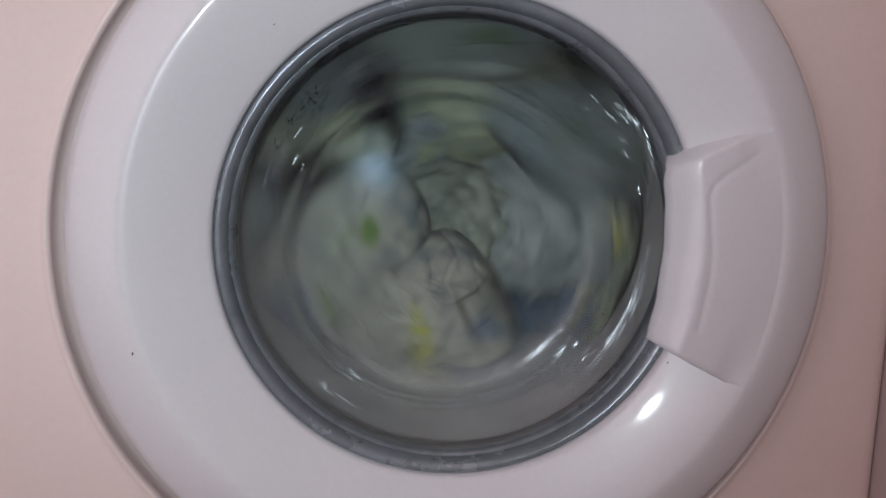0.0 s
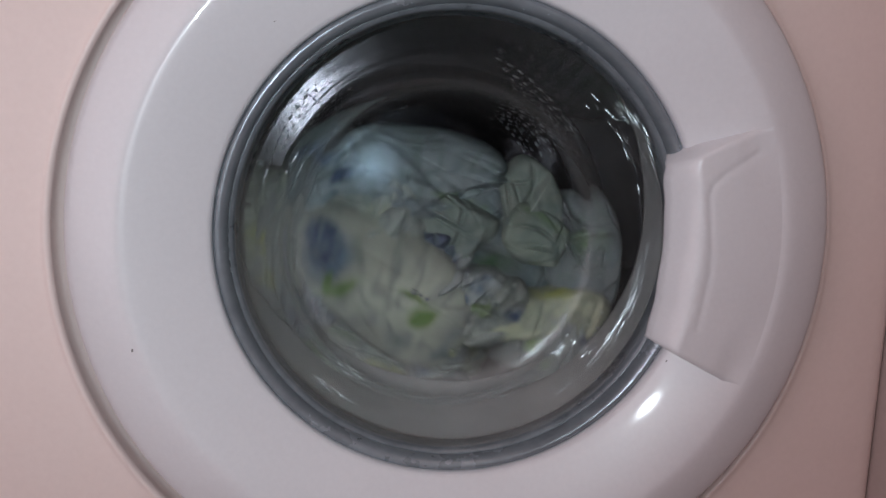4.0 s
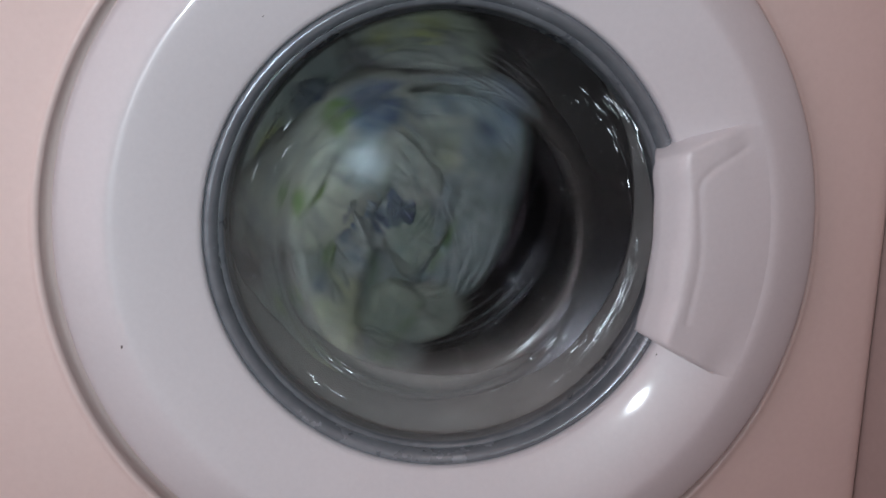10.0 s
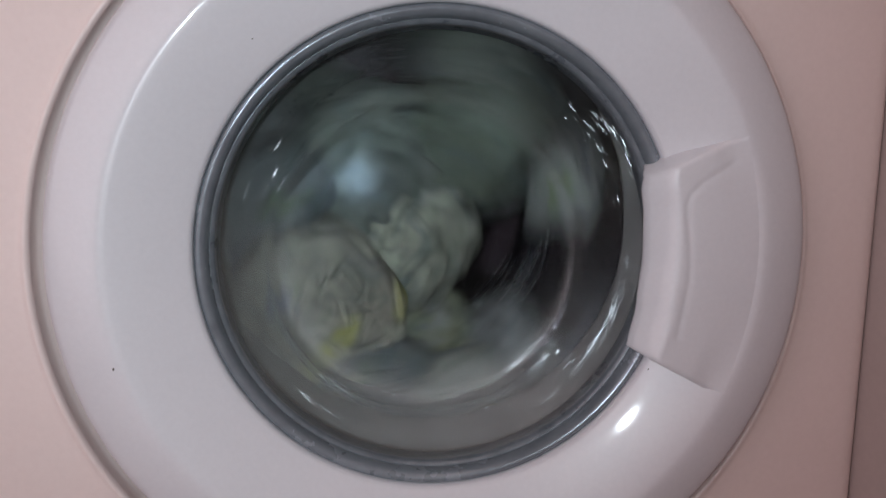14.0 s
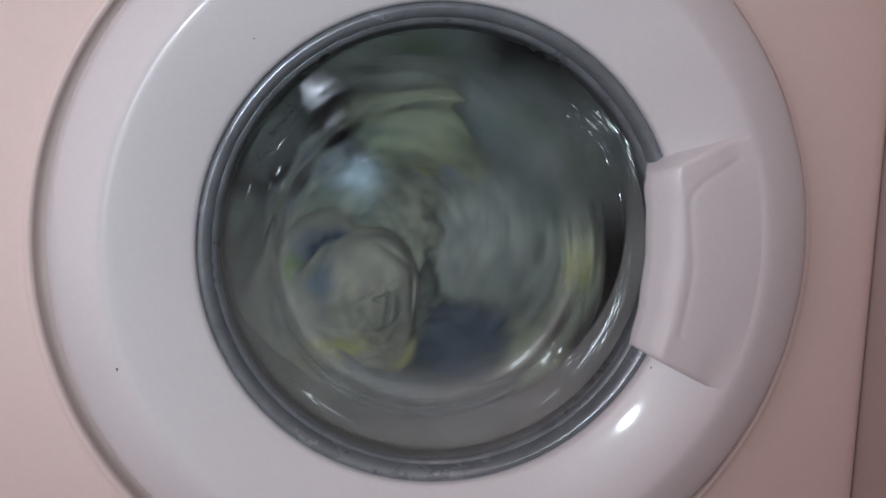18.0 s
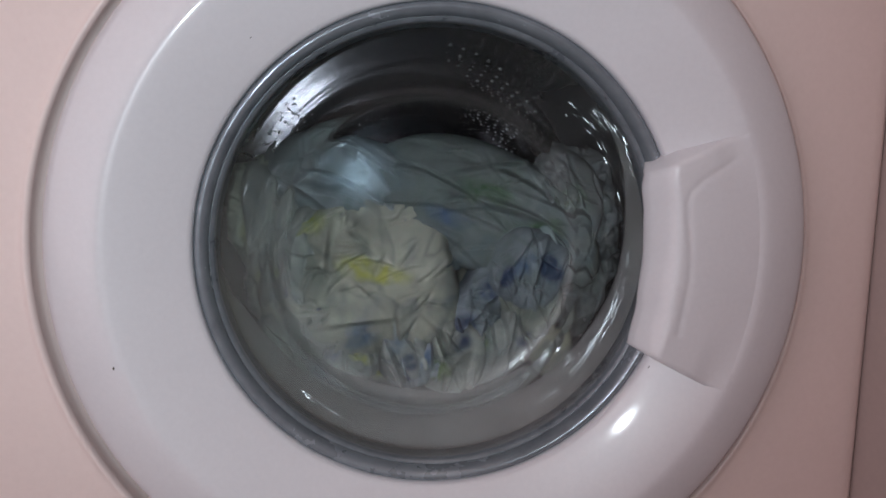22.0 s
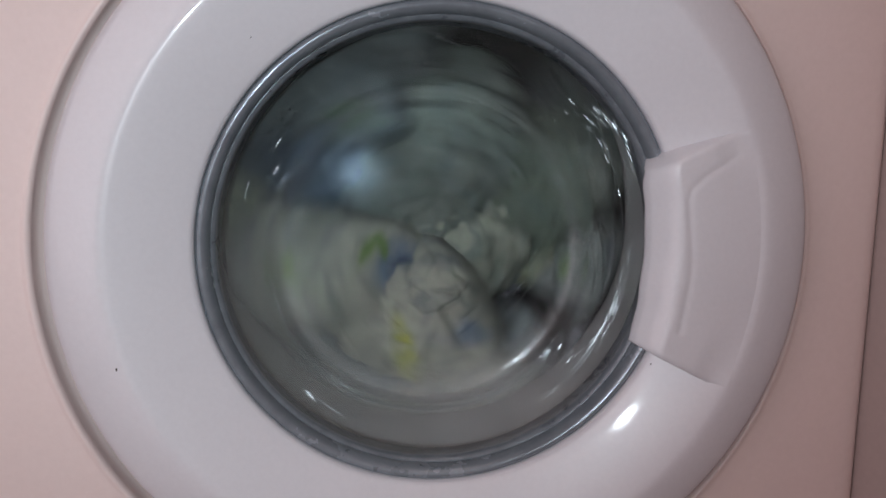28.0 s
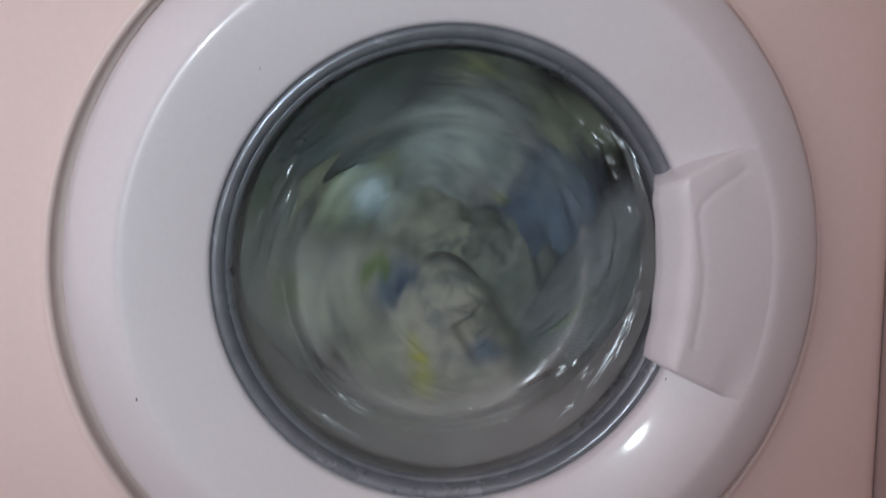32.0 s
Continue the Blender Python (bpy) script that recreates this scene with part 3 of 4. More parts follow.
PIECES.append(("night_dress", "wet dark blue-grey nightdress deep in the drum", (0.075, 0.042, 0.060), fabric("faded_blue_cotton", (0.14, 0.18, 0.24)), 0.8, 0.08, 20, (0.080, 0.285, -0.040, 0), (0.100, 0.285, -0.050, 0), 0.105, 130))
PIECES.append(("pillow_sham", "wet yellowish pillow sham deep in the drum", (0.075, 0.042, 0.060), fabric("yellowish_cotton", (0.40, 0.42, 0.28)), 0.8, 0.08, 70, (0.020, 0.285, -0.125, 0), (0.020, 0.290, -0.120, -15), 0.105, 250))
PIECES.append(("hand_towel", "wet grey-green hand towel against the drum wall", (0.040, 0.042, 0.052), fabric("sage_cotton", (0.44, 0.48, 0.41)), 0.75, 0.08, 0, (-0.110, 0.270, -0.090, 0), (-0.115, 0.270, -0.080, 20), 0.150, 22))
PIECES.append(("bolster_cover", "wet dull white bolster cover against the drum wall", (0.042, 0.042, 0.055), fabric("chalk_cotton", (0.36, 0.37, 0.36)), 0.75, 0.08, 50, (0.142, 0.245, -0.080, 0), (0.148, 0.240, -0.050, -20), 0.150, 85))
PIECES.append(("apron", "wet yellow-green apron against the drum wall", (0.040, 0.042, 0.052), fabric("lime_cotton", (0.42, 0.45, 0.31)), 0.75, 0.08, 90, (-0.060, 0.290, -0.140, 0), (-0.065, 0.285, -0.140, 10), 0.150, 150))


CREASES = {"duvet_cover": 52, "pillowcase": 3, "towel": 3, "net_curtain": 34, "voile": 16, "blouse": 18, "tea_towel": 8}


def drape(name, size, seed, material, folds, fan, bend):
    """A wet cloth lying in broad smooth panels parted by crisp lapped folds; its rim tucks away behind."""
    rng = np.random.RandomState(seed)
    wide, bulge, high = size
    nu, nv = 116, 96
    u, v = np.meshgrid(np.linspace(-1, 1, nu + 1), np.linspace(-1, 1, nv + 1))
    edge = np.maximum(abs(u), abs(v))
    du, dv = u * np.sqrt(1 - 0.44 * v * v), v * np.sqrt(1 - 0.44 * u * u)

    def waves(p, q, scale, n=5):
        total = 0
        for _ in range(n):
            a, ph, k = rng.uniform(0, 2 * math.pi), rng.uniform(0, 2 * math.pi), scale * rng.uniform(0.6, 1.5)
            total = total + np.sin((p * math.cos(a) + q * math.sin(a)) * k + ph)
        return total / n
    rag = 1 + (0.10 if name == "towel" else 0.30) * waves(du, dv, 3.2) * edge ** 2
    x, z = du * wide * rag, dv * high * rag
    y = -0.75 * bulge * (1 - abs(u) ** 4.5) * (1 - abs(v) ** 4.5) * (0.85 + 0.35 * waves(x, z, 26))
    spread = 13 if folds > 9 else 32
    for _ in range(folds):
        px, pz = rng.uniform(-0.75, 0.75) * wide, rng.uniform(-0.8, 0.8) * high
        th = radians(fan + rng.normal(0, spread))
        c, s = math.cos(th), math.sin(th)
        along = (x - px) * c + (z - pz) * s
        across = (z - pz) * c - (x - px) * s + bend * rng.uniform(0.4, 1.5) * along ** 2 + 0.0035 * waves(x, z, 55)
        across = across * rng.choice((-1, 1))
        gentle, steep = rng.uniform(0.006, 0.017), rng.uniform(0.0010, 0.0022)
        tall, reach = rng.uniform(0.0035, 0.0095), rng.uniform(0.35, 0.9) * (max(wide, high) if folds > 9 else min(0.05, max(wide, high)))
        taper = np.exp(-(along / reach) ** 2 * 1.3)
        ridge = np.where(across < 0, np.exp(np.minimum(across, 0) / gentle), np.exp(-np.maximum(across, 0) / steep))
        y = y - tall * taper * ridge
        y = y + 0.35 * tall * taper * np.exp(-((across - 2.6 * steep) / (1.4 * steep)) ** 2)
    for _ in range(CREASES.get(name, 2 * folds)):
        px, pz, th = rng.uniform(-0.9, 0.9) * wide, rng.uniform(-0.9, 0.9) * high, radians(fan + rng.normal(0, 50))
        along, across = (x - px) * math.cos(th) + (z - pz) * math.sin(th), (z - pz) * math.cos(th) - (x - px) * math.sin(th)
        across = across + rng.normal(0, 9) * along ** 2
        reach, thin = rng.uniform(0.006, 0.019), rng.uniform(0.0009, 0.0017)
        y = y + (1.7 if name == "duvet_cover" else 1.0) * rng.uniform(0.001, 0.0036) * np.exp(-(along / reach) ** 2) * (np.exp(-(across / thin) ** 2) - 0.5 * np.exp(-((across - 3 * thin) / (3 * thin)) ** 2))
    y = y + 0.0011 * waves(x, z, 120) + 0.0005 * waves(x, z, 260) + 0.018 * edge ** 14
    front = np.stack([x, y, z], axis=-1).reshape(-1, 3)
    n, w = len(front), nu + 1
    verts = np.concatenate([front, front + (0, 0.0016, 0)]).tolist()
    faces = []
    for j in range(nv):
        for i in range(nu):
            p = j * w + i
            faces.append((p, p + 1, p + 1 + w, p + w))
            faces.append((n + p + w, n + p + 1 + w, n + p + 1, n + p))
    rim = [i for i in range(nu)] + [j * w + nu for j in range(nv)] + [nv * w + nu - i for i in range(nu)] + [(nv - j) * w for j in range(nv)]
    for a, b in zip(rim, rim[1:] + rim[:1]):
        faces.append((b, a, n + a, n + b))
    return mesh_of(name, verts, faces, material)


# name, label, half width, bulge and half height, fabric, folds, fan angle, bend, first rest (x, y, z, tilt), second rest, spread radius, spread angle
DRAPES = []


def lay(name, label, size, cloth, folds, fan, bend, first, second, radius, angle):
    DRAPES.append((name, label, size, cloth, folds, fan, bend, first, second, radius, angle))


lay("pillowcase", "wet cream cotton pillowcase with green leaf print", (0.090, 0.026, 0.056), fabric("leaf_cotton", CREAM, ((BLUE, (-0.060, -0.02, 0.000), (0.026, 0.09, 0.026), 0, 0.4), (NAVY, (-0.066, -0.02, 0.008), (0.018, 0.09, 0.022), 20, 0.7), (LEAF, (0.036, -0.02, -0.001), (0.014, 0.09, 0.0085), 35, 0.85), (LEAF, (0.022, -0.02, 0.010), (0.014, 0.09, 0.0030), 0, 0.85), (LEAF, (-0.032, -0.02, -0.012), (0.015, 0.09, 0.0055), 55, 0.85), (LEAF, (-0.044, -0.02, -0.016), (0.010, 0.09, 0.0045), 110, 0.85))), 3, -10, 2.0,
    (-0.040, 0.152, -0.094, -24), (0.060, 0.215, -0.110, 65), 0.085, 205)
lay("duvet_cover", "wet cream duvet cover with yellow print, tightly bunched", (0.084, 0.030, 0.066), fabric("yellow_cotton", CREAM, ((YELLOW, (0.002, -0.02, 0.006), (0.036, 0.09, 0.011), -10, 0.5), (YELLOW, (-0.050, -0.02, 0.042), (0.022, 0.09, 0.012), 25, 0.4), (BLUE, (-0.010, -0.02, -0.046), (0.016, 0.09, 0.018), 0, 0.3))), 6, 15, 2.0,
    (-0.069, 0.250, -0.035, 40), (-0.042, 0.150, -0.038, 0), 0.070, 20)
lay("towel", "wet cream towel folded into a band", (0.070, 0.018, 0.023), fabric("cream_cotton", (0.54, 0.54, 0.37), ((YELLOW, (0.02, -0.02, 0.02), (0.03, 0.09, 0.004)),)), 1, 85, 1.0,
    (0.092, 0.150, -0.066, 11), (0.092, 0.165, -0.070, 118), 0.110, 330)
lay("shirt", "wet white shirt with blue print, crumpled", (0.034, 0.016, 0.022), fabric("blue_white_cotton", WHITE, ((NAVY, (-0.006, -0.02, -0.006), (0.012, 0.09, 0.007), 15, 0.5), (BLUE, (0.014, -0.02, 0.008), (0.012, 0.09, 0.01)))), 6, 30, 5.0,
    (0.030, 0.146, -0.046, 10), (-0.016, 0.142, -0.098, 92), 0.085, 285)
lay("tea_towel", "wet pale green tea towel lying in flat panels", (0.031, 0.010, 0.041), fabric("green_stripe_cotton", (0.32, 0.345, 0.295)), 3, 65, 1.5,
    (0.076, 0.160, 0.002, 24), (0.095, 0.152, -0.064, 32), 0.125, 60)
lay("blouse", "wet cream blouse with blue spots", (0.056, 0.018, 0.034), fabric("cream_blue_cotton", (0.44, 0.45, 0.40), ((NAVY, (-0.036, -0.02, 0.002), (0.012, 0.09, 0.009), 20, 0.5), (NAVY, (-0.026, -0.02, -0.016), (0.014, 0.09, 0.006), 35, 0.5), ((0.30, 0.30, 0.20), (0.012, -0.02, 0.004), (0.022, 0.09, 0.012), 0, 0.1))), 6, 20, 5.0,
    (-0.048, 0.156, -0.016, 12), (-0.088, 0.160, -0.050, -60), 0.100, 150)
lay("net_curtain", "wet bluish white net curtain in long swirls", (0.092, 0.020, 0.042), fabric("veil_cotton", (0.29, 0.318, 0.318), ((GREEN, (0.04, -0.02, -0.010), (0.03, 0.09, 0.006)),)), 13, 4, 5.0,
    (-0.020, 0.178, 0.006, -5), (-0.026, 0.165, 0.020, -27), 0.135, 110)
lay("skirt", "wet white skirt with dark blue patches", (0.030, 0.016, 0.034), fabric("navy_patch_cotton", WHITE, ((NAVY, (0.004, -0.02, 0.004), (0.016, 0.09, 0.012)), (BLUE, (-0.014, -0.02, -0.018), (0.014, 0.09, 0.012)))), 6, 60, 5.0,
    (0.014, 0.164, -0.014, 0), (0.104, 0.176, -0.020, 20), 0.135, 250)
lay("napkin", "wet white napkin with a green edge", (0.038, 0.016, 0.028), fabric("white_green_cotton", PALE, ((LEAF, (-0.010, -0.02, 0.01), (0.010, 0.09, 0.012), 60, 0.6), (NAVY, (0.02, -0.02, 0.0), (0.010, 0.09, 0.010)))), 7, 20, 5.0,
    (0.064, 0.146, -0.104, 20), (0.028, 0.146, -0.108, 80), 0.075, 90)
lay("scarf", "wet cream scarf twisted into a strip", (0.034, 0.012, 0.013), fabric("navy_mark_cotton", CREAM, ((NAVY, (0.024, -0.02, 0.0), (0.012, 0.09, 0.007)), (YELLOW, (-0.012, -0.02, 0.002), (0.012, 0.09, 0.008)))), 3, 8, 3.0,
    (-0.026, 0.142, -0.044, -28), (-0.098, 0.146, -0.078, 50), 0.060, 240)
lay("sock", "wet dark blue sock", (0.026, 0.016, 0.016), fabric("navy_cotton", (0.13, 0.15, 0.22)), 4, 0, 3.0,
    (0.010, 0.158, -0.026, 0), (0.034, 0.158, -0.086, 70), 0.060, 160)
lay("camisole", "wet cream camisole in fanned folds", (0.046, 0.014, 0.026), fabric("camisole_cotton", (0.42, 0.43, 0.39), ((BLUE, (-0.030, -0.02, 0.0), (0.014, 0.09, 0.010)),)), 6, 40, 6.0,
    (-0.070, 0.148, -0.030, 38), (-0.096, 0.148, -0.030, 70), 0.055, 40)
lay("t_shirt", "wet white t-shirt with blue print in folds", (0.026, 0.014, 0.024), fabric("t_shirt_cotton", (0.42, 0.46, 0.50), ((NAVY, (-0.004, -0.02, -0.006), (0.010, 0.09, 0.006)), (BLUE, (0.010, -0.02, 0.008), (0.016, 0.09, 0.010)))), 5, 70, 5.0,
    (0.002, 0.150, -0.050, -12), (-0.006, 0.150, -0.112, 15), 0.095, 300)
lay("pillow_slip", "wet pale green pillow slip with broad flat folds", (0.034, 0.009, 0.024), fabric("pillow_slip_cotton", (0.285, 0.325, 0.265), ((GREEN, (0.0, -0.02, 0.014), (0.030, 0.09, 0.005)),)), 3, 10, 3.0,
    (0.088, 0.150, -0.026, -18), (0.062, 0.190, 0.034, -14), 0.110, 75)
lay("dish_cloth", "wet cream dish cloth folded to a point", (0.034, 0.010, 0.026), fabric("dish_cloth_cotton", (0.30, 0.335, 0.29)), 3, 40, 2.0,
    (0.034, 0.152, -0.002, -24), (-0.100, 0.144, -0.086, -25), 0.075, 165)
lay("voile", "wet dark green and grey voile lying in long swirls", (0.104, 0.018, 0.056), fabric("voile_cotton", (0.225, 0.252, 0.240), (((0.05, 0.10, 0.045), (-0.016, -0.02, 0.012), (0.034, 0.09, 0.010), 0, 0.4), ((0.05, 0.10, 0.045), (0.040, -0.02, -0.004), (0.030, 0.09, 0.011), 15, 0.4), (BLUE, (-0.04, -0.02, -0.012), (0.025, 0.09, 0.008)))), 13, -6, 4.0,
    (0.044, 0.188, 0.000, -9), (0.062, 0.160, 0.012, -16), 0.140, 215)
lay("baby_shirt", "wet blue and white baby shirt in tight pleats", (0.036, 0.014, 0.036), fabric("baby_shirt_cotton", (0.28, 0.32, 0.34), ((BLUE, (0.0, -0.02, 0.010), (0.02, 0.09, 0.008)), (NAVY, (0.010, -0.02, -0.012), (0.020, 0.09, 0.010), 60, 0.6), (NAVY, (-0.016, -0.02, 0.014), (0.012, 0.09, 0.008), 10, 0.6))), 8, 30, 5.0,
    (-0.098, 0.160, 0.000, 20), (0.088, 0.146, -0.034, 60), 0.145, 120)
lay("headscarf", "wet navy and white headscarf in pleats", (0.022, 0.014, 0.038), fabric("headscarf_cotton", (0.29, 0.33, 0.37), ((NAVY, (0.0, -0.02, 0.012), (0.012, 0.09, 0.014)), (NAVY, (-0.004, -0.02, -0.018), (0.010, 0.09, 0.012)))), 6, 80, 4.0,
    (-0.104, 0.152, -0.072, -18), (0.048, 0.156, -0.064, -28), 0.045, 260)
lay("muslin", "wet grey muslin in loose folds", (0.038, 0.016, 0.054), fabric("muslin_cotton", (0.21, 0.222, 0.222), ((GREEN, (0.0, -0.02, 0.01), (0.020, 0.09, 0.014), 0, 0.2),)), 7, 60, 4.0,
    (0.126, 0.168, -0.024, 10), (0.122, 0.168, 0.010, -16), 0.150, 30)
lay("pinafore", "wet white pinafore with green print in folds", (0.048, 0.014, 0.034), fabric("pinafore_cotton", (0.36, 0.385, 0.36), ((LEAF, (-0.014, -0.02, 0.012), (0.012, 0.09, 0.010), 20, 0.6), (NAVY, (0.025, -0.02, 0.0), (0.010, 0.09, 0.008)))), 6, 60, 4.0,
    (0.112, 0.158, -0.100, 44), (0.064, 0.156, -0.104, 30), 0.148, 345)
lay("flannel", "wet grey flannel pressed into folds", (0.028, 0.014, 0.056), fabric("flannel_cotton", (0.50, 0.51, 0.46), ((YELLOW, (0.0, -0.02, -0.03), (0.014, 0.09, 0.014)),)), 6, 85, 3.0,
    (-0.126, 0.172, -0.034, -6), (-0.122, 0.168, -0.006, 6), 0.150, 195)
lay("bandana", "wet dark blue and green bandana in folds", (0.036, 0.014, 0.026), fabric("bandana_cotton", (0.28, 0.34, 0.33), ((NAVY, (-0.006, -0.02, 0.004), (0.014, 0.09, 0.008)), (GREEN, (0.016, -0.02, -0.01), (0.014, 0.09, 0.006)))), 6, 45, 4.0,
    (0.020, 0.168, 0.018, -20), (0.112, 0.158, -0.014, 70), 0.040, 130)
lay("bib", "wet pale bib with blue and yellow marks", (0.030, 0.014, 0.024), fabric("bib_cotton", (0.40, 0.42, 0.39), ((YELLOW, (0.01, -0.02, 0.004), (0.012, 0.09, 0.006)), (BLUE, (-0.014, -0.02, -0.004), (0.010, 0.09, 0.010)))), 5, 110, 4.0,
    (0.024, 0.150, -0.120, 30), (-0.060, 0.150, -0.104, -20), 0.085, 235)
lay("play_mat", "wet pale quilted play mat spread along the drum wall", (0.085, 0.018, 0.050), fabric("play_mat_cotton", (0.44, 0.47, 0.42), ((YELLOW, (0.03, -0.02, 0.0), (0.03, 0.09, 0.012)), (GREEN, (-0.03, -0.02, 0.01), (0.03, 0.09, 0.010)))), 11, 0, 4.0,
    (-0.060, 0.200, -0.130, -20), (-0.050, 0.200, -0.128, -10), 0.150, 265)


def laundry():
    made = []
    for k, (name, label, size, cloth, square, pleat, turn, first, second, radius, angle) in enumerate(PIECES):
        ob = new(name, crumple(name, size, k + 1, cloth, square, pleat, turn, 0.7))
        tagged(ob, label, "laundry", "wet laundry in the drum")
        made.append(ob)
    for k, (name, label, size, cloth, folds, fan, bend) in enumerate([f[:7] for f in DRAPES]):
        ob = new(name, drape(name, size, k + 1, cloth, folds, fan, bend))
        tagged(ob, label, "laundry", "wet laundry in the drum")
        made.append(ob)
    return made


# slivers added round the bowl for the wall's torch glints: how many, at which angle, its spread, from and to which
# ring, longest, half width, tip, skew
GLINTS = []
GLINTS.append((34, -24, 13, 6.6, 8.6, 0.022, 0.00025, 0.42, 0.04))
GLINTS.append((6, -34, 8, 9.0, 12.5, 0.010, 0.0003, 0.42, 0.03))
GLINTS.append((9, -40, 4, 13.2, 15.2, 0.010, 0.0004, 0.40, 0.0))
GLINTS.append((6, 236, 3, 13.0, 15.0, 0.011, 0.00025, 0.24, -0.18))
GLINTS.append((6, 229, 4, 7.0, 8.2, 0.016, 0.0003, 0.26, -0.19))
GLINTS.append((14, 31, 4, 1.5, 4.5, 0.012, 0.0003, 0.31, 0.18))
GLINTS.append((10, 30, 8, 4.0, 7.0, 0.020, 0.0002, 0.24, 0.14))
GLINTS.append((12, 34, 8, 7.0, 11.0, 0.010, 0.0004, 0.31, 0.18))
GLINTS.append((7, 24, 12, 6.8, 9.5, 0.030, 0.0003, 0.15, 0.10))
GLINTS.append((5, 148, 7, 9.0, 15.0, 0.014, 0.0004, 0.06, -0.02))
GLINTS.append((6, 286, 3, 12.5, 14.5, 0.005, 0.00025, 0.39, -0.11))
GLINTS.append((14, 200, 20, 8.0, 14.0, 0.0015, 0.0003, 0.15, -0.16))
# tiny ones over the flat end, for the sparkle of small drops
GLINTS.append((80, 60, 70, 16.5, 21.5, 0.0020, 0.0006, 0.20, 0.0))
GLINTS.append((80, -70, 70, 16.5, 21.5, 0.0020, 0.0006, 0.34, 0.0))


def water_drops():
    """Beads of water clinging to the inside of the bowl, and added slivers that glint."""
    rng = random.Random(5)
    verts, faces = [], []

    def bead(a, s, size, stretch):
        i = min(int(s), len(BOWL) - 2)
        k = s - i
        r, y = [BOWL[i][c] * (1 - k) + BOWL[i + 1][c] * k for c in (0, 1)]
        dr, dy = BOWL[i + 1][0] - BOWL[i][0], BOWL[i + 1][1] - BOWL[i][1]
        l = math.hypot(dr, dy)
        o = Vector((r * math.cos(a), y, r * math.sin(a) + bowl_low(y)))
        out = Vector((-math.cos(a) * dy / l, dr / l, -math.sin(a) * dy / l))
        side = Vector((-math.sin(a), 0, math.cos(a)))
        run = out.cross(side)
        base = len(verts)
        n = 8
        for h, w in ((0.0, 1.0), (0.35, 0.85), (0.55, 0.45)):
            for j in range(n):
                b = 2 * math.pi * j / n
                verts.append(o + out * (h * size + 0.0001) + side * (w * size * math.cos(b)) + run * (w * size * stretch * math.sin(b)))
        for h in range(2):
            for j in range(n):
                faces.append((base + h * n + j, base + h * n + (j + 1) % n, base + (h + 1) * n + (j + 1) % n, base + (h + 1) * n + j))
        faces.append(tuple(base + 2 * n + j for j in range(n)))

    def glint_sliver(a, s, length, width, tip, skew):
        """A thin added sliver drawn out round the bowl, its flattened face tipped towards the axis to glint."""
        i = min(int(s), len(BOWL) - 2)
        k = s - i
        r, y = [BOWL[i][c] * (1 - k) + BOWL[i + 1][c] * k for c in (0, 1)]
        dr, dy = BOWL[i + 1][0] - BOWL[i][0], BOWL[i + 1][1] - BOWL[i][1]
        l = math.hypot(dr, dy)
        base, m = len(verts), 9
        for layer in (0, 1):
            for j in range(m):
                u = 2 * j / (m - 1) - 1
                b = a + 0.5 * u * length / r
                w = width * (0.2 + 0.8 * math.sqrt(max(0.0, 1 - u * u)))
                for c in range(5):
                    v = c / 2 - 1
                    inwards = w * (v + 1.1)
                    rise = tip * inwards + skew * 0.5 * u * length - 0.06 * w * (1 - v * v) + (0.00012 if layer else 0)
                    q = r - inwards
                    verts.append(Vector((q * math.cos(b), y + rise - dy / l * width * 0.6, q * math.sin(b) + bowl_low(y))))
        for layer in (0, 1):
            for j in range(m - 1):
                for c in range(4):
                    p = base + layer * m * 5 + j * 5 + c
                    faces.append((p, p + 1, p + 6, p + 5) if layer else (p, p + 5, p + 6, p + 1))

    for _ in range(140):
        bead(radians(rng.gauss(143, 16)), rng.uniform(7.0, 14.0), rng.uniform(0.0003, 0.0009), rng.uniform(1, 2.2))
    for _ in range(30):
        bead(radians(rng.gauss(-35, 14)), rng.uniform(7.0, 14.0), rng.uniform(0.0003, 0.0008), rng.uniform(1, 3))
    for _ in range(70):
        bead(rng.uniform(0, 2 * math.pi), rng.uniform(6.5, 20.0), rng.uniform(0.0003, 0.0007), 1)
    for _ in range(60):
        bead(radians(rng.gauss(135, 14)), rng.uniform(18.3, 19.8), rng.uniform(0.0003, 0.0006), 1)
    ob = part("water_drops", mesh_of("water_drops", verts, faces, DROP))
    ob.matrix_basis = pose(0, 0, ZC)
    ob.visible_shadow = False
    tagged(ob, "clear water drops on the inside of the glass bowl", "water drops", kind="stuff")
    verts, faces = [], []
    for count, at, spread, low, high, longest, wide, tip, skew in GLINTS:
        for _ in range(count):
            glint_sliver(radians(rng.gauss(at, spread)), rng.uniform(low, high), longest * rng.uniform(0.25, 1.0), wide * rng.uniform(0.5, 1.2), rng.gauss(tip, 0.05), rng.gauss(skew, 0.035))
    ob = part("glint_slivers", mesh_of("glint_slivers", verts, faces, GLINT_GLASS))
    ob.matrix_basis = pose(0, 0, ZC)
    ob.visible_shadow = False
    tagged(ob, "thin glinting slivers added for the torch's reflections round the glass bowl", "water streaks", kind="stuff")


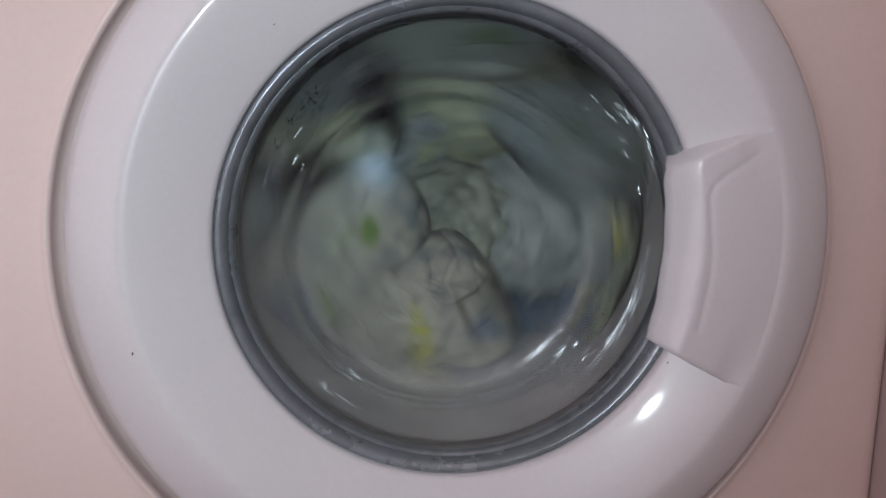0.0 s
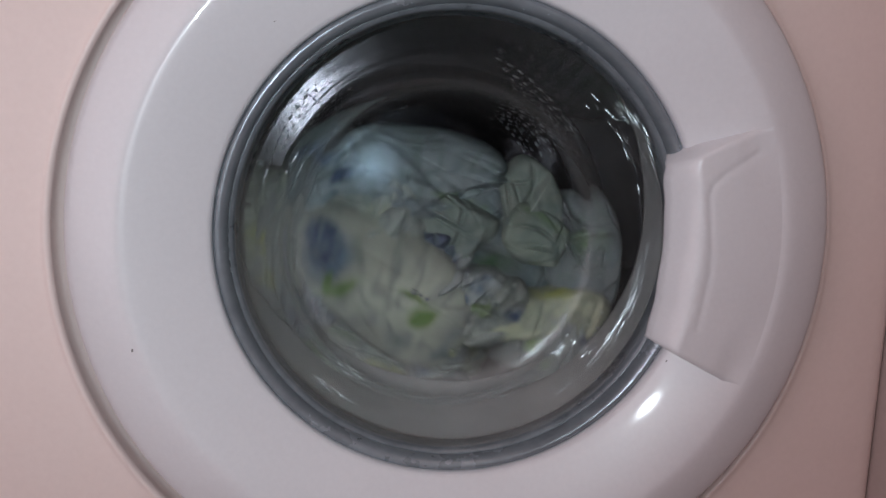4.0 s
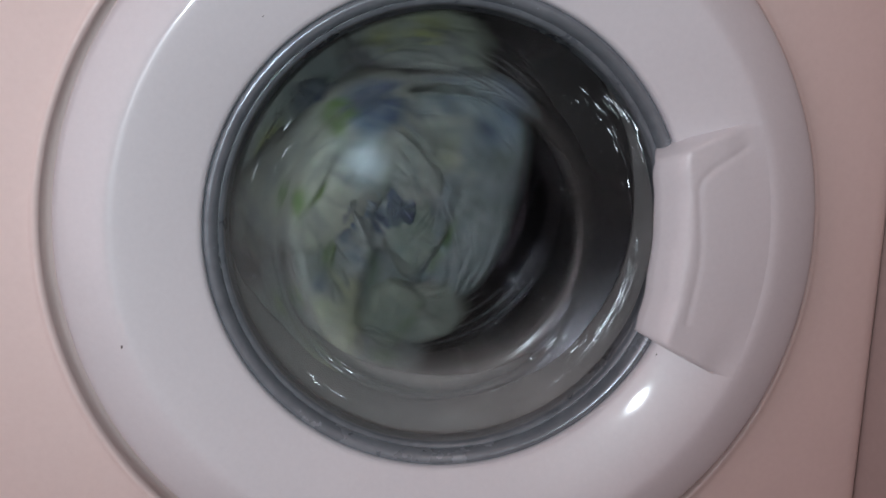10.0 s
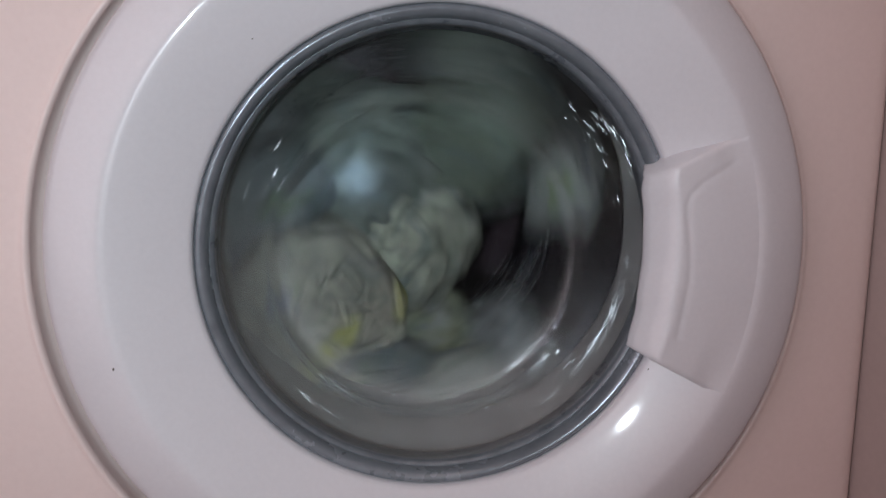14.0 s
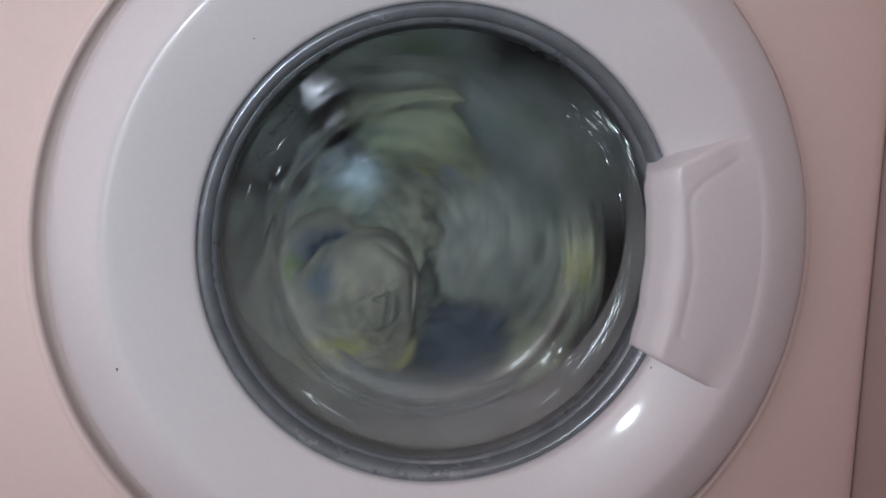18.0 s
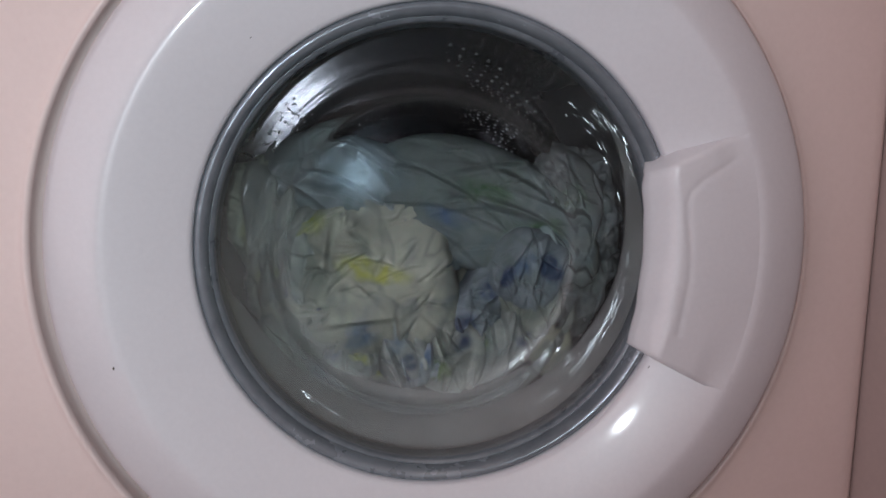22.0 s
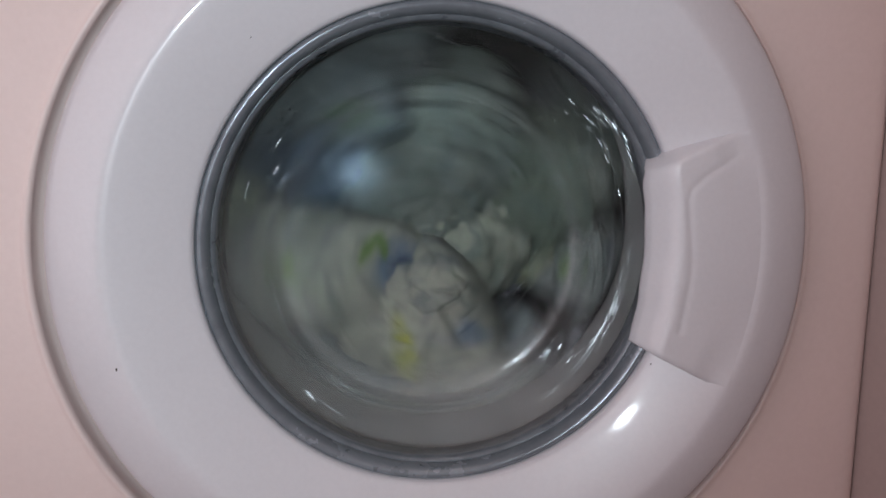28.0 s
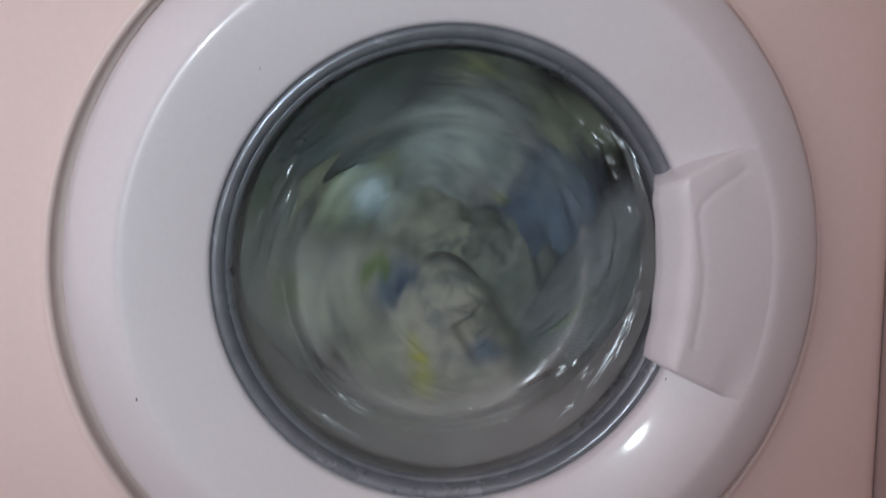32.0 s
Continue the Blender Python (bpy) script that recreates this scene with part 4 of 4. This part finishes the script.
# ---- what moves ----
def speed(t):
    """Degrees a second by which the drum turns, counter-clockwise seen from the front."""
    def ease(a, b, u, v):
        k = max(0.0, min(1.0, (t - a) / (b - a)))
        return u + (v - u) * k * k * (3 - 2 * k)
    if t < 5:
        return ease(3.3, 4.3, 330, 0)
    if t < 18.9:
        return ease(8.5, 8.9, 0, -22) if t < 9.4 else ease(9.4, 10.1, -22, -330) if t < 15 else ease(18.3, 18.9, -330, 0)
    if t < 20:
        return 55 * math.sin(math.pi * (t - 18.9) / 0.5) if t < 19.4 else 0.0
    return ease(24.0, 24.4, 0, 40) if t < 24.5 else ease(24.5, 25.0, 40, 330)


def turned(t0, t1, n=400):
    """Degrees turned between two times."""
    h = (t1 - t0) / n
    return sum(speed(t0 + (i + 0.5) * h) for i in range(n)) * h


def motions(drum, cloths):
    times = [i / 10 for i in range(0, 46)] + [8.4] + [8.5 + i / 10 for i in range(0, 111)] + [23.9] + [24.0 + i / 10 for i in range(0, 81)]
    angle, angles = 0.0, []
    for a, b in zip([times[0]] + times, times):
        angle += turned(a, b, 40)
        angles.append(angle)
    at = dict(zip(times, angles))
    stop1, stop2 = at[8.4], at[23.9]
    whole = 360 * round((stop2 - stop1) / 360)
    lead = (whole - (stop2 - stop1)) + 5

    def smooth(t, a, b):
        k = max(0.0, min(1.0, (t - a) / (b - a)))
        return k * k * (3 - 2 * k)

    # the drum comes to rest at the same angle both times
    walk(drum, [(t, pose(0, 0, ZC, 0, -(at[t] - stop1 + lead * smooth(t, 10, 18)), 0)) for t in times])

    heavy = {"pillowcase": 172, "duvet_cover": -112}
    low = {"pillowcase": 205, "duvet_cover": 245, "towel": 285}
    for k, (ob, spec) in enumerate(zip(cloths, PIECES + DRAPES)):
        first, second, radius, ang = spec[7:11]
        deep = first[1] >= 0.28
        large = k >= len(PIECES) and spec[2][0] > 0.072
        wob = (0.92 + 0.16 * ((k * 7) % 11) / 10) if radius < 0.12 and not deep else 1.0
        turns = 360 * round(whole / 360 * wob)
        lag1 = lag3 = 0.0
        if spec[0] in heavy:      # heavy bundles keep low while the drum turns counter-clockwise
            wob = 360 / 330
            lag1 = heavy[spec[0]] - ang - wob * (at[1.0] - stop1)
            lag3 = heavy[spec[0]] - ang - wob * (at[29.0] - stop2)
        rows = []
        for t in times:
            u1 = 1 - smooth(t, 2.9, 4.4)
            u2 = smooth(t, 9.8, 10.5) * (1 - smooth(t, 18.0, 18.75))
            u3 = smooth(t, 24.4, 25.4)
            if t <= 4.5:
                lag, base, u, th, mid = lag1, first, u1, wob * (at[t] - stop1), (0.010, -0.044)
            elif t < 20:
                share = smooth(t, 10.2, 18.0)
                base = [a + (b - a) * share for a, b in zip(first, second)]
                th = (at[t] - stop1) * turns / (stop2 - stop1)
                lag, u, mid = 0.0, u2, (-0.054, -0.046)
            else:
                lag, base, u, th, mid = lag3, second, u3, wob * (at[t] - stop2), (0.010, -0.044)
            if deep:
                mid = (mid[0] * 0.6, mid[1] * 0.5)
            x, y, z, tilt = base
            fi = radians(ang + th + lag)
            if 5 < t < 20 and spec[0] in low:
                fi = radians(low[spec[0]] - 360 * (t - 13))
            c, s = math.cos(fi), math.sin(fi)
            along = mid[0] * c + mid[1] * s
            reach = -along + math.sqrt(along * along + 0.162 ** 2 - mid[0] ** 2 - mid[1] ** 2)
            far = reach * radius / 0.150 * (1 + 0.10 * math.sin(radians(1.7 * th) + k) * (radius < 0.12))
            tx, tz = mid[0] + far * c, mid[1] + far * s
            if 5 < t < 20:
                tx = 0.962 * tx - 0.008
            c, s = math.cos(radians(th)), math.sin(radians(th))
            bx, bz = x * c - z * s, x * s + z * c
            wx, wz = bx * (1 - u) + tx * u, bz * (1 - u) + tz * u
            if large:
                y += (0.150 - y) * u
            elif k >= len(PIECES):
                y += 0.045 * u
            elif radius > 0.12:
                y += (min(y, 0.215) - y) * u
            elif deep:
                y += (0.212 - y) * u
            lean = (14 if k < len(PIECES) else 5) * u * math.sin(radians(th) + k)
            rows.append((t, pose(wx, y, wz + ZC, lean, -(tilt + th), 0)))
        walk(ob, rows)


room()
machine, drum = washing_machine()
cloths = laundry()
water_drops()
motions(drum, cloths)
